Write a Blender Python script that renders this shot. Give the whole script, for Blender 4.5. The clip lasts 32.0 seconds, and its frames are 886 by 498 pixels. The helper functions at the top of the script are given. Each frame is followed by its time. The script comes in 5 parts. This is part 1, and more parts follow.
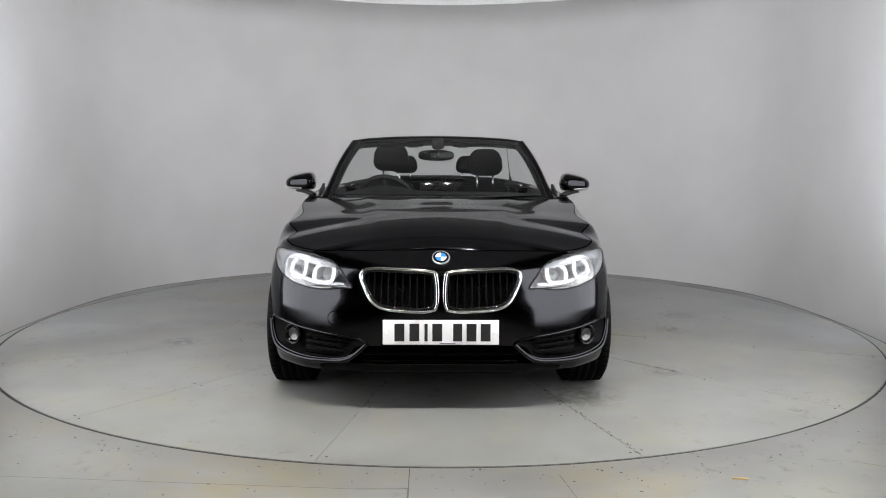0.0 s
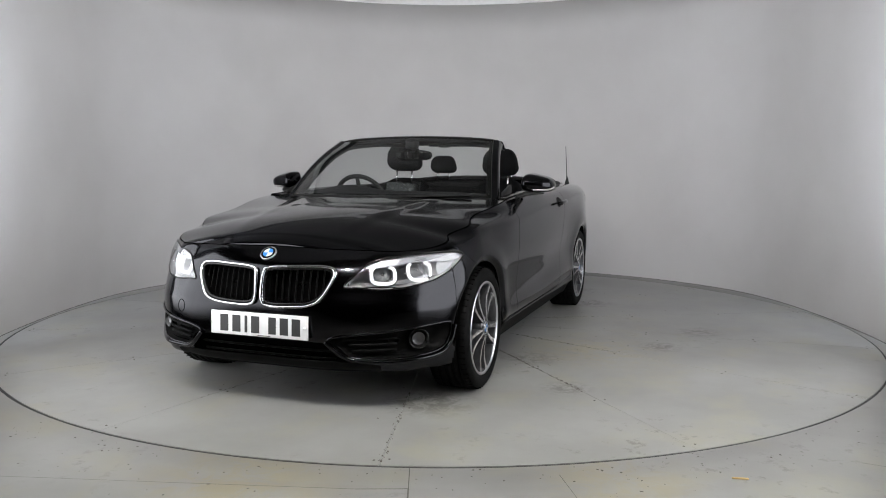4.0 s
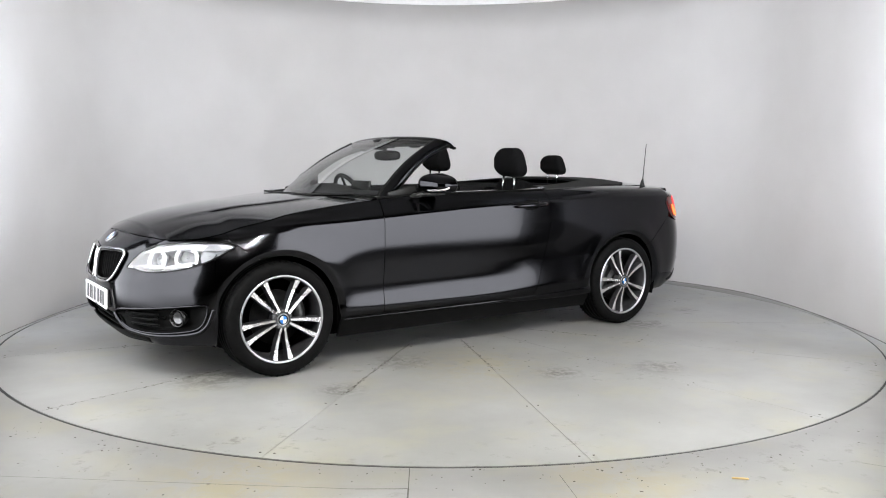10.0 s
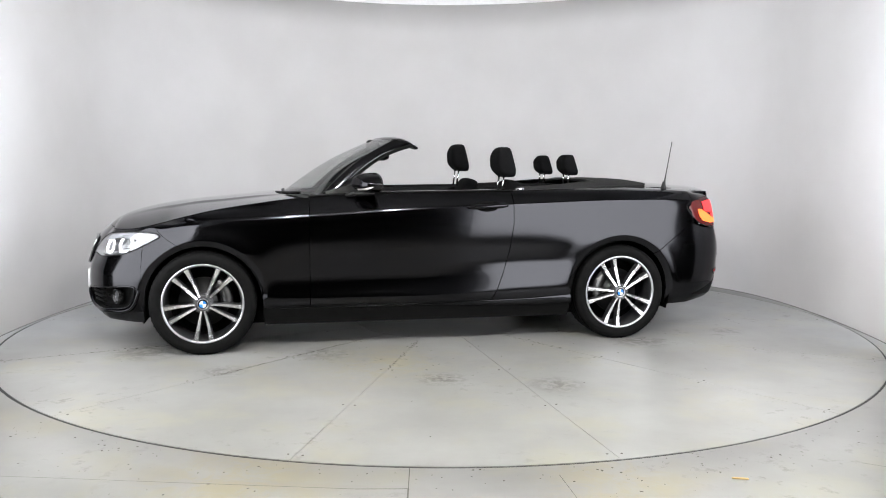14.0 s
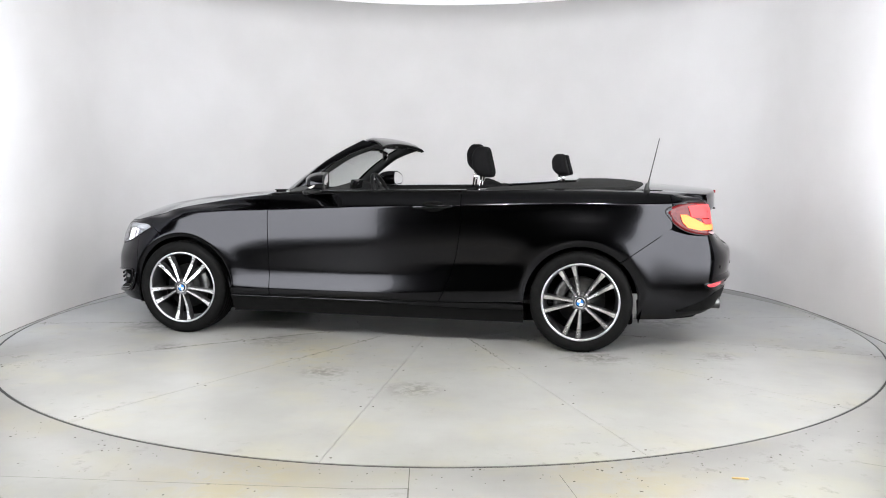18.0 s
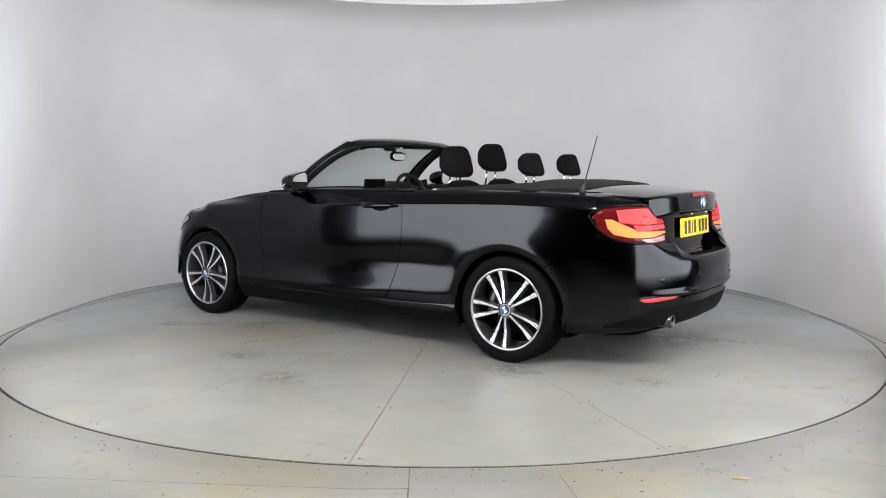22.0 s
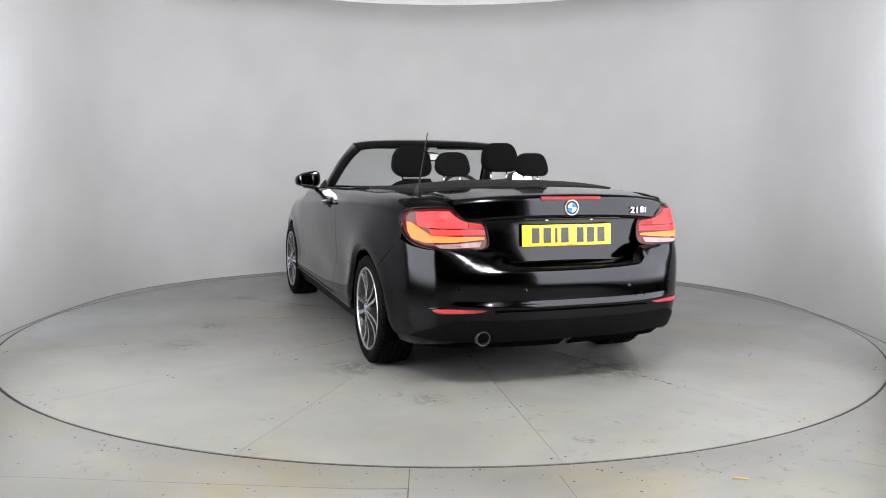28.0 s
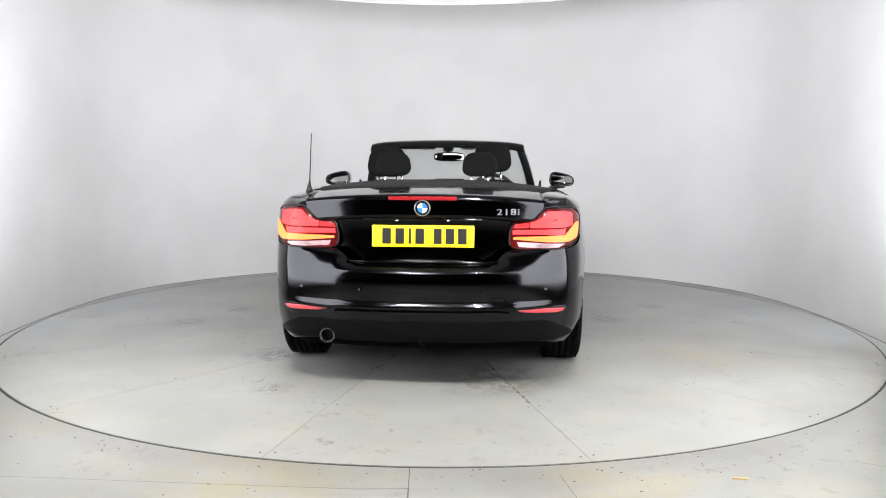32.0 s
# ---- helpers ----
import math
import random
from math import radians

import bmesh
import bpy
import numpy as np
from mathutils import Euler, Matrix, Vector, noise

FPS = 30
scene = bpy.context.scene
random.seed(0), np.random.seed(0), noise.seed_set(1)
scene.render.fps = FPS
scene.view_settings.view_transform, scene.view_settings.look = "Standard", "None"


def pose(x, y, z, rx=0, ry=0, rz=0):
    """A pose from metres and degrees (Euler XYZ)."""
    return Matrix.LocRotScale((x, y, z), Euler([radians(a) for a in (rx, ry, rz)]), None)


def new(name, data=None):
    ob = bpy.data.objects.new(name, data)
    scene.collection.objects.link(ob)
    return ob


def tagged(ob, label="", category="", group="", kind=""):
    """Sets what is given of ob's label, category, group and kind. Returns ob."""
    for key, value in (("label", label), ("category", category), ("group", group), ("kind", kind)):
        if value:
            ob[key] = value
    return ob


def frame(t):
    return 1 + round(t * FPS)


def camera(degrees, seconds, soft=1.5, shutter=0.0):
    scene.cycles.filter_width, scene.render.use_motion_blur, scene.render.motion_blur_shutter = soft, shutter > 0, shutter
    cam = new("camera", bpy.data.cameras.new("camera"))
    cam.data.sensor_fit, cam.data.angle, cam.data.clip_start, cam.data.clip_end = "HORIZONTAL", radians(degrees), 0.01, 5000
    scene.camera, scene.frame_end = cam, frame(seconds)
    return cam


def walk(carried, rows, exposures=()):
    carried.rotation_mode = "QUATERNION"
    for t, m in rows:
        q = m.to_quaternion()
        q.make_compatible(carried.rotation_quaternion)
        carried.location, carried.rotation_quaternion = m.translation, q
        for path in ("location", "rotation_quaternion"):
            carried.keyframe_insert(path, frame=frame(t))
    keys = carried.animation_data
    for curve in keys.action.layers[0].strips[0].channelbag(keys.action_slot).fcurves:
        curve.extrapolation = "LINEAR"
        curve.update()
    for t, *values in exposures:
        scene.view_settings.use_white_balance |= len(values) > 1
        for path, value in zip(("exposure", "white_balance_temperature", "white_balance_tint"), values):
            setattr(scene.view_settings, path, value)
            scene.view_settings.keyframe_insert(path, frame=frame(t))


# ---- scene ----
# ---- camera ----
TURN_RATE = -5.843           # degrees a second, once the platform is up to speed
CAR_OFF = (0.2886, -0.0269)  # the car's wheelbase centre on the platform

EYE = (0.0, -5.929, 1.155)
cam = camera(57.81, 32.0, soft=1.0)
CAM_POSE = pose(*EYE, 90 - 5.952, 0, -0.165) @ pose(0, 0, 0, 0, 0, 0.287)
walk(cam, [(0.0, CAM_POSE), (32.0, CAM_POSE)],
     exposures=[(0.0, -0.92), (1.5, -0.98), (3.0, -1.08), (6.0, -0.82), (7.0, -0.44), (9.0, -0.34), (10.0, -0.38), (11.0, -0.42), (12.0, -0.48), (13.0, -0.42), (14.0, -0.30),
                (17.0, -0.14), (18.0, -0.12), (19.0, -0.04), (20.0, -0.22), (21.0, -0.46), (23.0, -0.59), (25.0, -0.56),
                (28.0, -0.62), (29.0, -0.62), (30.0, -0.44), (31.0, -0.22), (32.0, -0.18)])


def turn_at(t):
    if t >= 1.0:
        return -92.45 + TURN_RATE * (t - 1.0)
    return float(np.interp(t, [0, 0.25, 0.5, 0.75, 1.0], [-89.3, -89.45, -90.0, -91.1, -92.45]))


# ---- light ----
world = bpy.data.worlds.new("studio_dark")
world.use_nodes = True
world.node_tree.nodes["Background"].inputs[0].default_value = (0.5, 0.5, 0.55, 1)
world.node_tree.nodes["Background"].inputs[1].default_value = 0.004
scene.world = world
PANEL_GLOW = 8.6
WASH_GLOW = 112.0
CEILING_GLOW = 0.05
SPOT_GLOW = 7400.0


# ---- materials ----
def material(name):
    m = bpy.data.materials.new(name)
    m.use_nodes = True
    nt = m.node_tree
    return m, nt, nt.nodes["Principled BSDF"]


def noise_mix(nt, scale, lo, hi, detail=6.0, pos=(0.35, 0.65), coord="Object"):
    """A colour that wanders between lo and hi on noise of that scale."""
    tc = nt.nodes.new("ShaderNodeTexCoord")
    nz = nt.nodes.new("ShaderNodeTexNoise")
    nz.inputs["Scale"].default_value, nz.inputs["Detail"].default_value = scale, detail
    nt.links.new(tc.outputs[coord], nz.inputs["Vector"])
    cr = nt.nodes.new("ShaderNodeValToRGB")
    cr.color_ramp.elements[0].position, cr.color_ramp.elements[1].position = pos
    cr.color_ramp.elements[0].color, cr.color_ramp.elements[1].color = (*lo, 1), (*hi, 1)
    nt.links.new(nz.outputs["Fac"], cr.inputs["Fac"])
    return cr.outputs["Color"], nz


def add_bump(nt, bsdf, scale, strength, dist=0.001, coord="Object"):
    tc = nt.nodes.new("ShaderNodeTexCoord")
    nz = nt.nodes.new("ShaderNodeTexNoise")
    nz.inputs["Scale"].default_value, nz.inputs["Detail"].default_value = scale, 4
    nt.links.new(tc.outputs[coord], nz.inputs["Vector"])
    b = nt.nodes.new("ShaderNodeBump")
    b.inputs["Strength"].default_value, b.inputs["Distance"].default_value = strength, dist
    nt.links.new(nz.outputs["Fac"], b.inputs["Height"])
    nt.links.new(b.outputs["Normal"], bsdf.inputs["Normal"])


def plain(name, col, rough=0.5, metal=0.0, coat=0.0, spread=0.15, scale=30.0, bump=0.0, bscale=200.0, spec=0.5):
    m, nt, b = material(name)
    lo, hi = tuple(c * (1 - spread) for c in col), tuple(min(1, c * (1 + spread)) for c in col)
    out, _ = noise_mix(nt, scale, lo, hi)
    nt.links.new(out, b.inputs["Base Color"])
    b.inputs["Roughness"].default_value, b.inputs["Metallic"].default_value = rough, metal
    b.inputs["Coat Weight"].default_value, b.inputs["Coat Roughness"].default_value = coat, 0.03
    b.inputs["Specular IOR Level"].default_value = spec
    if bump:
        add_bump(nt, b, bscale, bump)
    return m


def glowing(name, col, strength, base=(0.8, 0.8, 0.8)):
    m, nt, b = material(name)
    b.inputs["Base Color"].default_value = (*base, 1)
    b.inputs["Emission Color"].default_value = (*col, 1)
    b.inputs["Emission Strength"].default_value = strength
    b.inputs["Specular IOR Level"].default_value = 0.28
    return m


def thin_glass(name, tint, face=0.035):
    m, nt, b = material(name)
    nt.nodes.remove(b)
    out = nt.nodes["Material Output"]
    tr = nt.nodes.new("ShaderNodeBsdfTransparent")
    tr.inputs["Color"].default_value = (*tint, 1)
    gl = nt.nodes.new("ShaderNodeBsdfGlossy")
    gl.inputs["Roughness"].default_value = 0.015
    lw = nt.nodes.new("ShaderNodeLayerWeight")
    lw.inputs["Blend"].default_value = 0.5
    pw = nt.nodes.new("ShaderNodeMath")
    pw.operation = "POWER"
    pw.inputs[1].default_value = 3.2
    nt.links.new(lw.outputs["Facing"], pw.inputs[0])
    fr = nt.nodes.new("ShaderNodeMath")
    fr.operation = "MULTIPLY_ADD"
    fr.inputs[1].default_value, fr.inputs[2].default_value = 0.85, face
    nt.links.new(pw.outputs[0], fr.inputs[0])
    mx = nt.nodes.new("ShaderNodeMixShader")
    nt.links.new(fr.outputs[0], mx.inputs[0])
    nt.links.new(tr.outputs[0], mx.inputs[1])
    nt.links.new(gl.outputs[0], mx.inputs[2])
    nt.links.new(mx.outputs[0], out.inputs["Surface"])
    return m


def car_paint():
    m, nt, b = material("black_metallic_paint")
    out, _ = noise_mix(nt, 900, (0.0195, 0.0195, 0.0215), (0.0255, 0.0255, 0.0282), 2, (0.4, 0.7))
    nt.links.new(out, b.inputs["Base Color"])
    b.inputs["Metallic"].default_value = 1.0
    b.inputs["Roughness"].default_value = 0.145
    b.inputs["Specular Tint"].default_value = (0.62, 0.62, 0.635, 1)
    b.inputs["Coat Weight"].default_value = 1.0
    b.inputs["Coat Roughness"].default_value = 0.015
    b.inputs["Coat IOR"].default_value = 1.145
    return m


PAINT = car_paint()
PIANO = plain("gloss_black_trim", (0.006, 0.006, 0.006), 0.10, spec=0.22)
PLASTIC = plain("matt_black_plastic", (0.010, 0.010, 0.010), 0.5, bump=0.25, bscale=900, spec=0.3)
# near-black for liners, and for shade painted into gaps and behind spokes
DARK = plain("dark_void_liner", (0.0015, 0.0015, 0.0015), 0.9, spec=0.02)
CHROME = plain("chrome", (0.52, 0.52, 0.53), 0.16, 1.0, spread=0.03)
POST = plain("polished_steel", (0.88, 0.88, 0.89), 0.22, 1.0, spread=0.03)
SATIN = plain("satin_silver", (0.48, 0.48, 0.50), 0.28, 1.0, spread=0.05)
ALLOY = plain("machined_alloy", (0.80, 0.80, 0.81), 0.24, 1.0, spread=0.05, scale=80)
RIMDARK = plain("dark_grey_wheel_paint", (0.045, 0.045, 0.048), 0.32, 0.5, coat=0.6)
RUBBER = plain("tyre_rubber", (0.0032, 0.0032, 0.0032), 0.65, spread=0.3, bump=0.3, bscale=300, spec=0.05)
LOWER = plain("black_lower_trim", (0.0035, 0.0035, 0.0035), 0.5, spec=0.035, bump=0.1, bscale=600)
PIPE = plain("sooted_tailpipe", (0.10, 0.10, 0.10), 0.38, 1.0)
FABRIC = plain("black_seat_cloth", (0.0036, 0.0036, 0.004), 0.95, spread=0.35, scale=400, bump=0.6, bscale=900, spec=0.1)
SOFTTOP = plain("soft_top_canvas", (0.009, 0.009, 0.009), 0.85, spread=0.3, scale=300, bump=0.5, bscale=1200, spec=0.3)
DASH = plain("soft_touch_dash", (0.010, 0.010, 0.011), 0.65, bump=0.4, bscale=700, spec=0.25)
GLASS = thin_glass("windscreen_glass", (0.74, 0.77, 0.76), 0.022)
LENS = thin_glass("clear_lamp_lens", (0.93, 0.93, 0.94), 0.036)
MIRROR = plain("mirror_glass", (0.9, 0.9, 0.91), 0.01, 1.0, spread=0.01)
LED_WHITE = glowing("white_running_light", (0.95, 0.97, 1.0), 2.2)
RED_GLOW = glowing("red_tail_glow", (1.0, 0.050, 0.055), 1.7, (0.32, 0.008, 0.01))
RED_DEEP = glowing("deep_red_tail_glow", (1.0, 0.012, 0.020), 0.55, (0.25, 0.004, 0.006))
AMBER_GLOW = glowing("hot_tail_bar", (1.0, 0.22, 0.045), 1.5, (0.6, 0.1, 0.02))
RED_BRAKE = plain("dark_red_brake_lens", (0.20, 0.010, 0.013), 0.15, spec=0.25, spread=0.2, scale=120)
RED_LENS = plain("red_reflector_lens", (0.42, 0.035, 0.045), 0.15, coat=0.35, spec=0.5, spread=0.2, scale=120)
RED_DARK = plain("smoked_red_lens", (0.065, 0.004, 0.005), 0.10, spec=0.3, spread=0.2, scale=90)
REVERSE = plain("clear_reverse_lens", (0.22, 0.14, 0.15), 0.3, coat=0.2, spread=0.2)
WHITE_LENS = plain("frosted_lamp_lens", (0.55, 0.52, 0.52), 0.2, coat=1.0, spread=0.1)
LAMP_SILVER = plain("lamp_reflector", (0.25, 0.255, 0.27), 0.25, 0.2, spread=0.1)
# pale grey bowl: the running lights' bloom is put into its colour
LAMP_BOWL = plain("frosted_lamp_bowl", (0.26, 0.26, 0.27), 0.35, spread=0.15)
PROJECTOR = plain("projector_glass", (0.22, 0.225, 0.23), 0.10, 0.2, coat=1.0, spread=0.1)
PLATE_WHITE = plain("white_plate_face", (0.66, 0.66, 0.67), 0.35, spread=0.02)
PLATE_YELLOW = plain("yellow_plate_face", (0.86, 0.58, 0.012), 0.35, spread=0.03)
PLATE_INK = plain("plate_ink", (0.012, 0.012, 0.012), 0.4)
BADGE_BLUE = plain("badge_blue", (0.02, 0.14, 0.42), 0.3, spec=0.2)
BADGE_WHITE = plain("badge_white", (0.6, 0.6, 0.6), 0.3, spec=0.2)
STEEL = plain("brushed_steel", (0.30, 0.30, 0.31), 0.3, 1.0)
DISC = plain("brake_disc_iron", (0.03, 0.03, 0.03), 0.4, 0.9)

# ---- the car's skin as a ribbon round its plan, s metres from the nose along its left side ----
def spline(keys):
    """A monotone smooth curve through (x, y) keys."""
    xs = np.array([k[0] for k in keys], float)
    ys = np.array([k[1] for k in keys], float)
    h, dl = np.diff(xs), np.diff(ys) / np.diff(xs)
    m = np.zeros(len(xs))
    for i in range(1, len(xs) - 1):
        if dl[i - 1] * dl[i] > 0:
            w1, w2 = 2 * h[i] + h[i - 1], h[i] + 2 * h[i - 1]
            m[i] = (w1 + w2) / (w1 / dl[i - 1] + w2 / dl[i])
    m[0], m[-1] = dl[0], dl[-1]

    def at(x):
        x = np.clip(np.asarray(x, float), xs[0], xs[-1])
        i = np.clip(np.searchsorted(xs, x) - 1, 0, len(xs) - 2)
        t = (x - xs[i]) / h[i]
        return ((1 + 2 * t) * (1 - t) ** 2 * ys[i] + t * (1 - t) ** 2 * h[i] * m[i]
                + t * t * (3 - 2 * t) * ys[i + 1] + t * t * (t - 1) * h[i] * m[i + 1])
    return at


def catmull(pts, n, closed=False):
    """n points along a Catmull-Rom curve through pts."""
    p = np.array(pts, float)
    k = len(p)
    out = []
    span = k if closed else k - 1
    for q in np.linspace(0, span, n, endpoint=not closed):
        i = min(int(q), span - 1)
        t = q - i
        g = (lambda j: p[j % k]) if closed else (lambda j: p[min(max(j, 0), k - 1)])
        a, b, c, d = g(i - 1), g(i), g(i + 1), g(i + 2)
        out.append(0.5 * (2 * b + (c - a) * t + (2 * a - 5 * b + 4 * c - d) * t * t + (3 * b - a - 3 * c + d) * t ** 3))
    return np.array(out)


OUTLINE = catmull([(2.115, -0.2), (2.118, 0), (2.112, 0.2), (2.088, 0.38), (2.03, 0.53), (1.93, 0.67), (1.79, 0.783), (1.62, 0.852),
                   (1.42, 0.880), (1.15, 0.884), (0.7, 0.886), (0.0, 0.890), (-0.7, 0.893), (-1.3, 0.890), (-1.62, 0.872),
                   (-1.85, 0.838), (-2.02, 0.785), (-2.15, 0.69), (-2.245, 0.51), (-2.30, 0.27), (-2.315, 0), (-2.30, -0.27)], 1261)[60:-60]
ARC = np.concatenate([[0], np.cumsum(np.hypot(*np.diff(OUTLINE, axis=0).T))])
NORM = np.gradient(OUTLINE, axis=0)
NORM = np.stack([-NORM[:, 1], NORM[:, 0]], 1) * -1.0
NORM /= np.linalg.norm(NORM, axis=1)[:, None]
NORM *= np.sign(NORM[len(NORM) // 2, 1])
S_END = float(ARC[-1])


def s_of(x):
    """s where the plan passes x."""
    return float(np.interp(-x, -OUTLINE[:, 0], ARC))


S_F1, S_A, S_D, S_Q, S_R1, S_R05 = s_of(1.93), s_of(1.35), s_of(0.1), s_of(-1.35), s_of(-2.10), s_of(-2.258)
SECTIONS = []
SECTIONS.append((0.0, spline([(0.17, .16), (.22, .075), (.26, .05), (.34, .026), (.42, .018), (.50, .012), (.58, .020), (.64, .030), (.67, .040), (.69, .053), (.71, .073), (.735, .103), (.765, .140), (.79, .178)])))
SECTIONS.append((s_of(2.05), spline([(0.17, .15), (.22, .06), (.26, .035), (.34, .012), (.42, .008), (.50, .014), (.58, .042), (.64, .062), (.68, .080), (.71, .102), (.735, .124), (.755, .145), (.785, .187)])))
SECTIONS.append((S_F1, spline([(0.17, .08), (.22, .022), (.28, .006), (.36, 0), (.48, .002), (.56, .020), (.61, .036), (.68, .056), (.74, .084), (.77, .115), (.80, .16)])))
SECTIONS.append((s_of(1.60), spline([(0.17, .03), (.28, .004), (.4, -.004), (.55, 0), (.64, .012), (.70, .028), (.75, .046), (.785, .070), (.797, .098), (.808, .132), (.83, .17)])))
SECTIONS.append((S_A, spline([(0.17, .05), (.30, .02), (.45, 0), (.6, 0), (.68, .014), (.76, .030), (.80, .036), (.84, .050), (.858, .075), (.870, .110), (.885, .155)])))
SECTIONS.append((s_of(0.75), spline([(0.17, .06), (.27, .03), (.30, .015), (.33, .008), (.38, .016), (.42, .021), (.45, .022), (.52, .017), (.60, .009), (.68, .004), (.76, .004), (.815, .006), (.88, .036), (.93, .068), (.948, .100), (.962, .14), (.98, .17)])))
SECTIONS.append((S_D, spline([(0.17, .06), (.27, .03), (.30, .012), (.33, .006), (.38, .018), (.42, .026), (.45, .028), (.52, .022), (.58, .013), (.64, .006), (.70, .003), (.78, .002), (.868, .004), (.905, .022), (.96, .058), (1.0, .12)])))
SECTIONS.append((s_of(-0.75), spline([(0.17, .06), (.27, .03), (.30, .014), (.36, .004), (.44, .014), (.50, .022), (.54, .025), (.60, .021), (.66, .014), (.72, .010), (.80, .008), (.912, .009), (.93, .022), (.97, .055), (1.01, .14)])))
SECTIONS.append((S_Q, spline([(0.17, .05), (.30, .02), (.45, -.006), (.62, -.013), (.70, -.011), (.75, -.006), (.80, .002), (.86, .015), (.895, .021), (.925, .022), (.945, .038), (.97, .068), (1.0, .135), (1.015, .25)])))
SECTIONS.append((s_of(-1.86), spline([(0.2, .08), (.26, .04), (.34, .012), (.45, .004), (.62, .002), (.72, .007), (.80, .014), (.905, .027), (.935, .047), (.965, .086), (.985, .17), (.99, .25)])))
SECTIONS.append((S_R1, spline([(0.2, .12), (.26, .05), (.34, .022), (.45, .006), (.56, .002), (.63, .004), (.69, .010), (.74, .020), (.85, .038), (.93, .062), (.965, .105), (.985, .20)])))
SECTIONS.append((S_R05, spline([(0.2, .18), (.27, .07), (.33, .045), (.42, .022), (.50, .006), (.57, 0), (.61, .006), (.65, .024), (.69, .050), (.72, .075), (.745, .110), (.87, .142), (.95, .167), (1.0, .205)])))
SECTIONS.append((5.262, spline([(0.2, .18), (.27, .07), (.33, .045), (.42, .022), (.50, .006), (.57, 0), (.625, .007), (.655, .032), (.69, .088), (.74, .125), (.87, .142), (.95, .167), (1.0, .205)])))
SECTIONS.append((S_END, spline([(0.2, .18), (.27, .08), (.33, .05), (.42, .03), (.50, .010), (.57, 0), (.62, .008), (.645, .03), (.655, .11), (.70, .165), (.87, .18), (1.0, .205)])))
Z_TOP = spline([(0.0, 0.771), (s_of(2.05), 0.759), (S_F1, 0.754), (s_of(1.78), 0.762), (s_of(1.60), 0.802), (S_A, 0.862), (s_of(1.1), 0.905),
                (s_of(0.75), 0.952), (s_of(0.3), 0.975), (s_of(-0.6), 0.99), (S_Q, 1.012), (s_of(-1.86), 0.988), (S_R1, 0.972), (S_END, 0.965)])
Z_RAW = Z_TOP
Z_S = np.linspace(0, S_END, 541)
Z_K = np.exp(-0.5 * (np.arange(-45, 46) * Z_S[1] / 0.08) ** 2)
Z_V = np.convolve(np.pad(Z_RAW(Z_S), 45, mode="edge"), Z_K / Z_K.sum(), "valid")


def Z_TOP(s):
    """The height of the side panels' upper edge, smoothed along the car."""
    return np.interp(s, Z_S, Z_V)


HUBS = (1.345, -1.345)
ARCH_R = 0.352


def arch(s, base):
    """The lower edge of the side: base, lifted over the wheels."""
    x = np.interp(s, ARC, OUTLINE[:, 0])
    z = np.array(base, float) * np.ones_like(x)
    for hx in HUBS:
        q = ARCH_R ** 2 - (x - hx) ** 2
        z = np.maximum(z, np.where(q > 0, 0.312 + np.sqrt(np.maximum(q, 0)), 0))
    return z


# the shoulder crease: its height in each section above, and the line that it follows along the car
CREASE_OWN = (0.78, 0.78, 0.78, 0.785, 0.80, 0.815, 0.868, 0.912, 0.925, 0.905, 0.93, 0.93, 0.93, 0.93)
CREASE_LINE = spline([(0.0, 0.78), (S_F1, 0.78), (s_of(1.60), 0.783), (S_A, 0.795), (s_of(0.75), 0.828), (S_D, 0.876), (s_of(-0.75), 0.914), (S_Q, 0.930), (s_of(-1.86), 0.925), (S_R1, 0.93), (S_END, 0.93)])


def at_crease(z, line, own):
    """Heights z moved so that the crease at line falls on a section's own."""
    low = 0.45 + (z - 0.45) * (own - 0.45) / (line - 0.45)
    return np.where(z < 0.45, z, np.where(z < line, low, z - line + own))


def inset_table():
    """How far the skin lies inside the plan, on a grid of s and z, with the flanks' sections eased into one another."""
    s = np.linspace(0, S_END, 1081)
    z = np.linspace(0.15, 1.06, 365)
    D = np.zeros((len(s), len(z)))
    for i in range(len(SECTIONS) - 1):
        (s0, f0), (s1, f1) = SECTIONS[i], SECTIONS[i + 1]
        w = (s >= s0 - 1e-9) & (s <= s1 + 1e-9)
        t = ((s[w] - s0) / (s1 - s0))[:, None]
        t = t * t * (3 - 2 * t)
        line = CREASE_LINE(s[w])[:, None]
        D[w] = (1 - t) * f0(at_crease(z[None], line, CREASE_OWN[i])) + t * f1(at_crease(z[None], line, CREASE_OWN[i + 1]))
    k = np.exp(-0.5 * (np.arange(-80, 81) * (s[1] - s[0]) / 0.09) ** 2)
    k /= k.sum()
    E = np.pad(D, ((80, 80), (0, 0)), mode="edge")
    E = np.stack([np.convolve(E[:, j], k, "valid") for j in range(len(z))], 1)
    x = np.interp(s, ARC, OUTLINE[:, 0])
    w = (np.clip((1.55 - x) / 0.3, 0, 1) * np.clip((x + 1.85) / 0.3, 0, 1))[:, None]
    D = D * (1 - w) + E * w
    k = np.exp(-0.5 * (np.arange(-12, 13) * 0.0025 / 0.007) ** 2)
    k /= k.sum()
    F = np.pad(D, ((0, 0), (12, 12)), mode="edge")
    F = np.stack([np.convolve(F[i], k, "valid") for i in range(len(s))], 0)
    return s, z, D * (1 - w) + F * w


TAB_S, TAB_Z, TAB_D = inset_table()


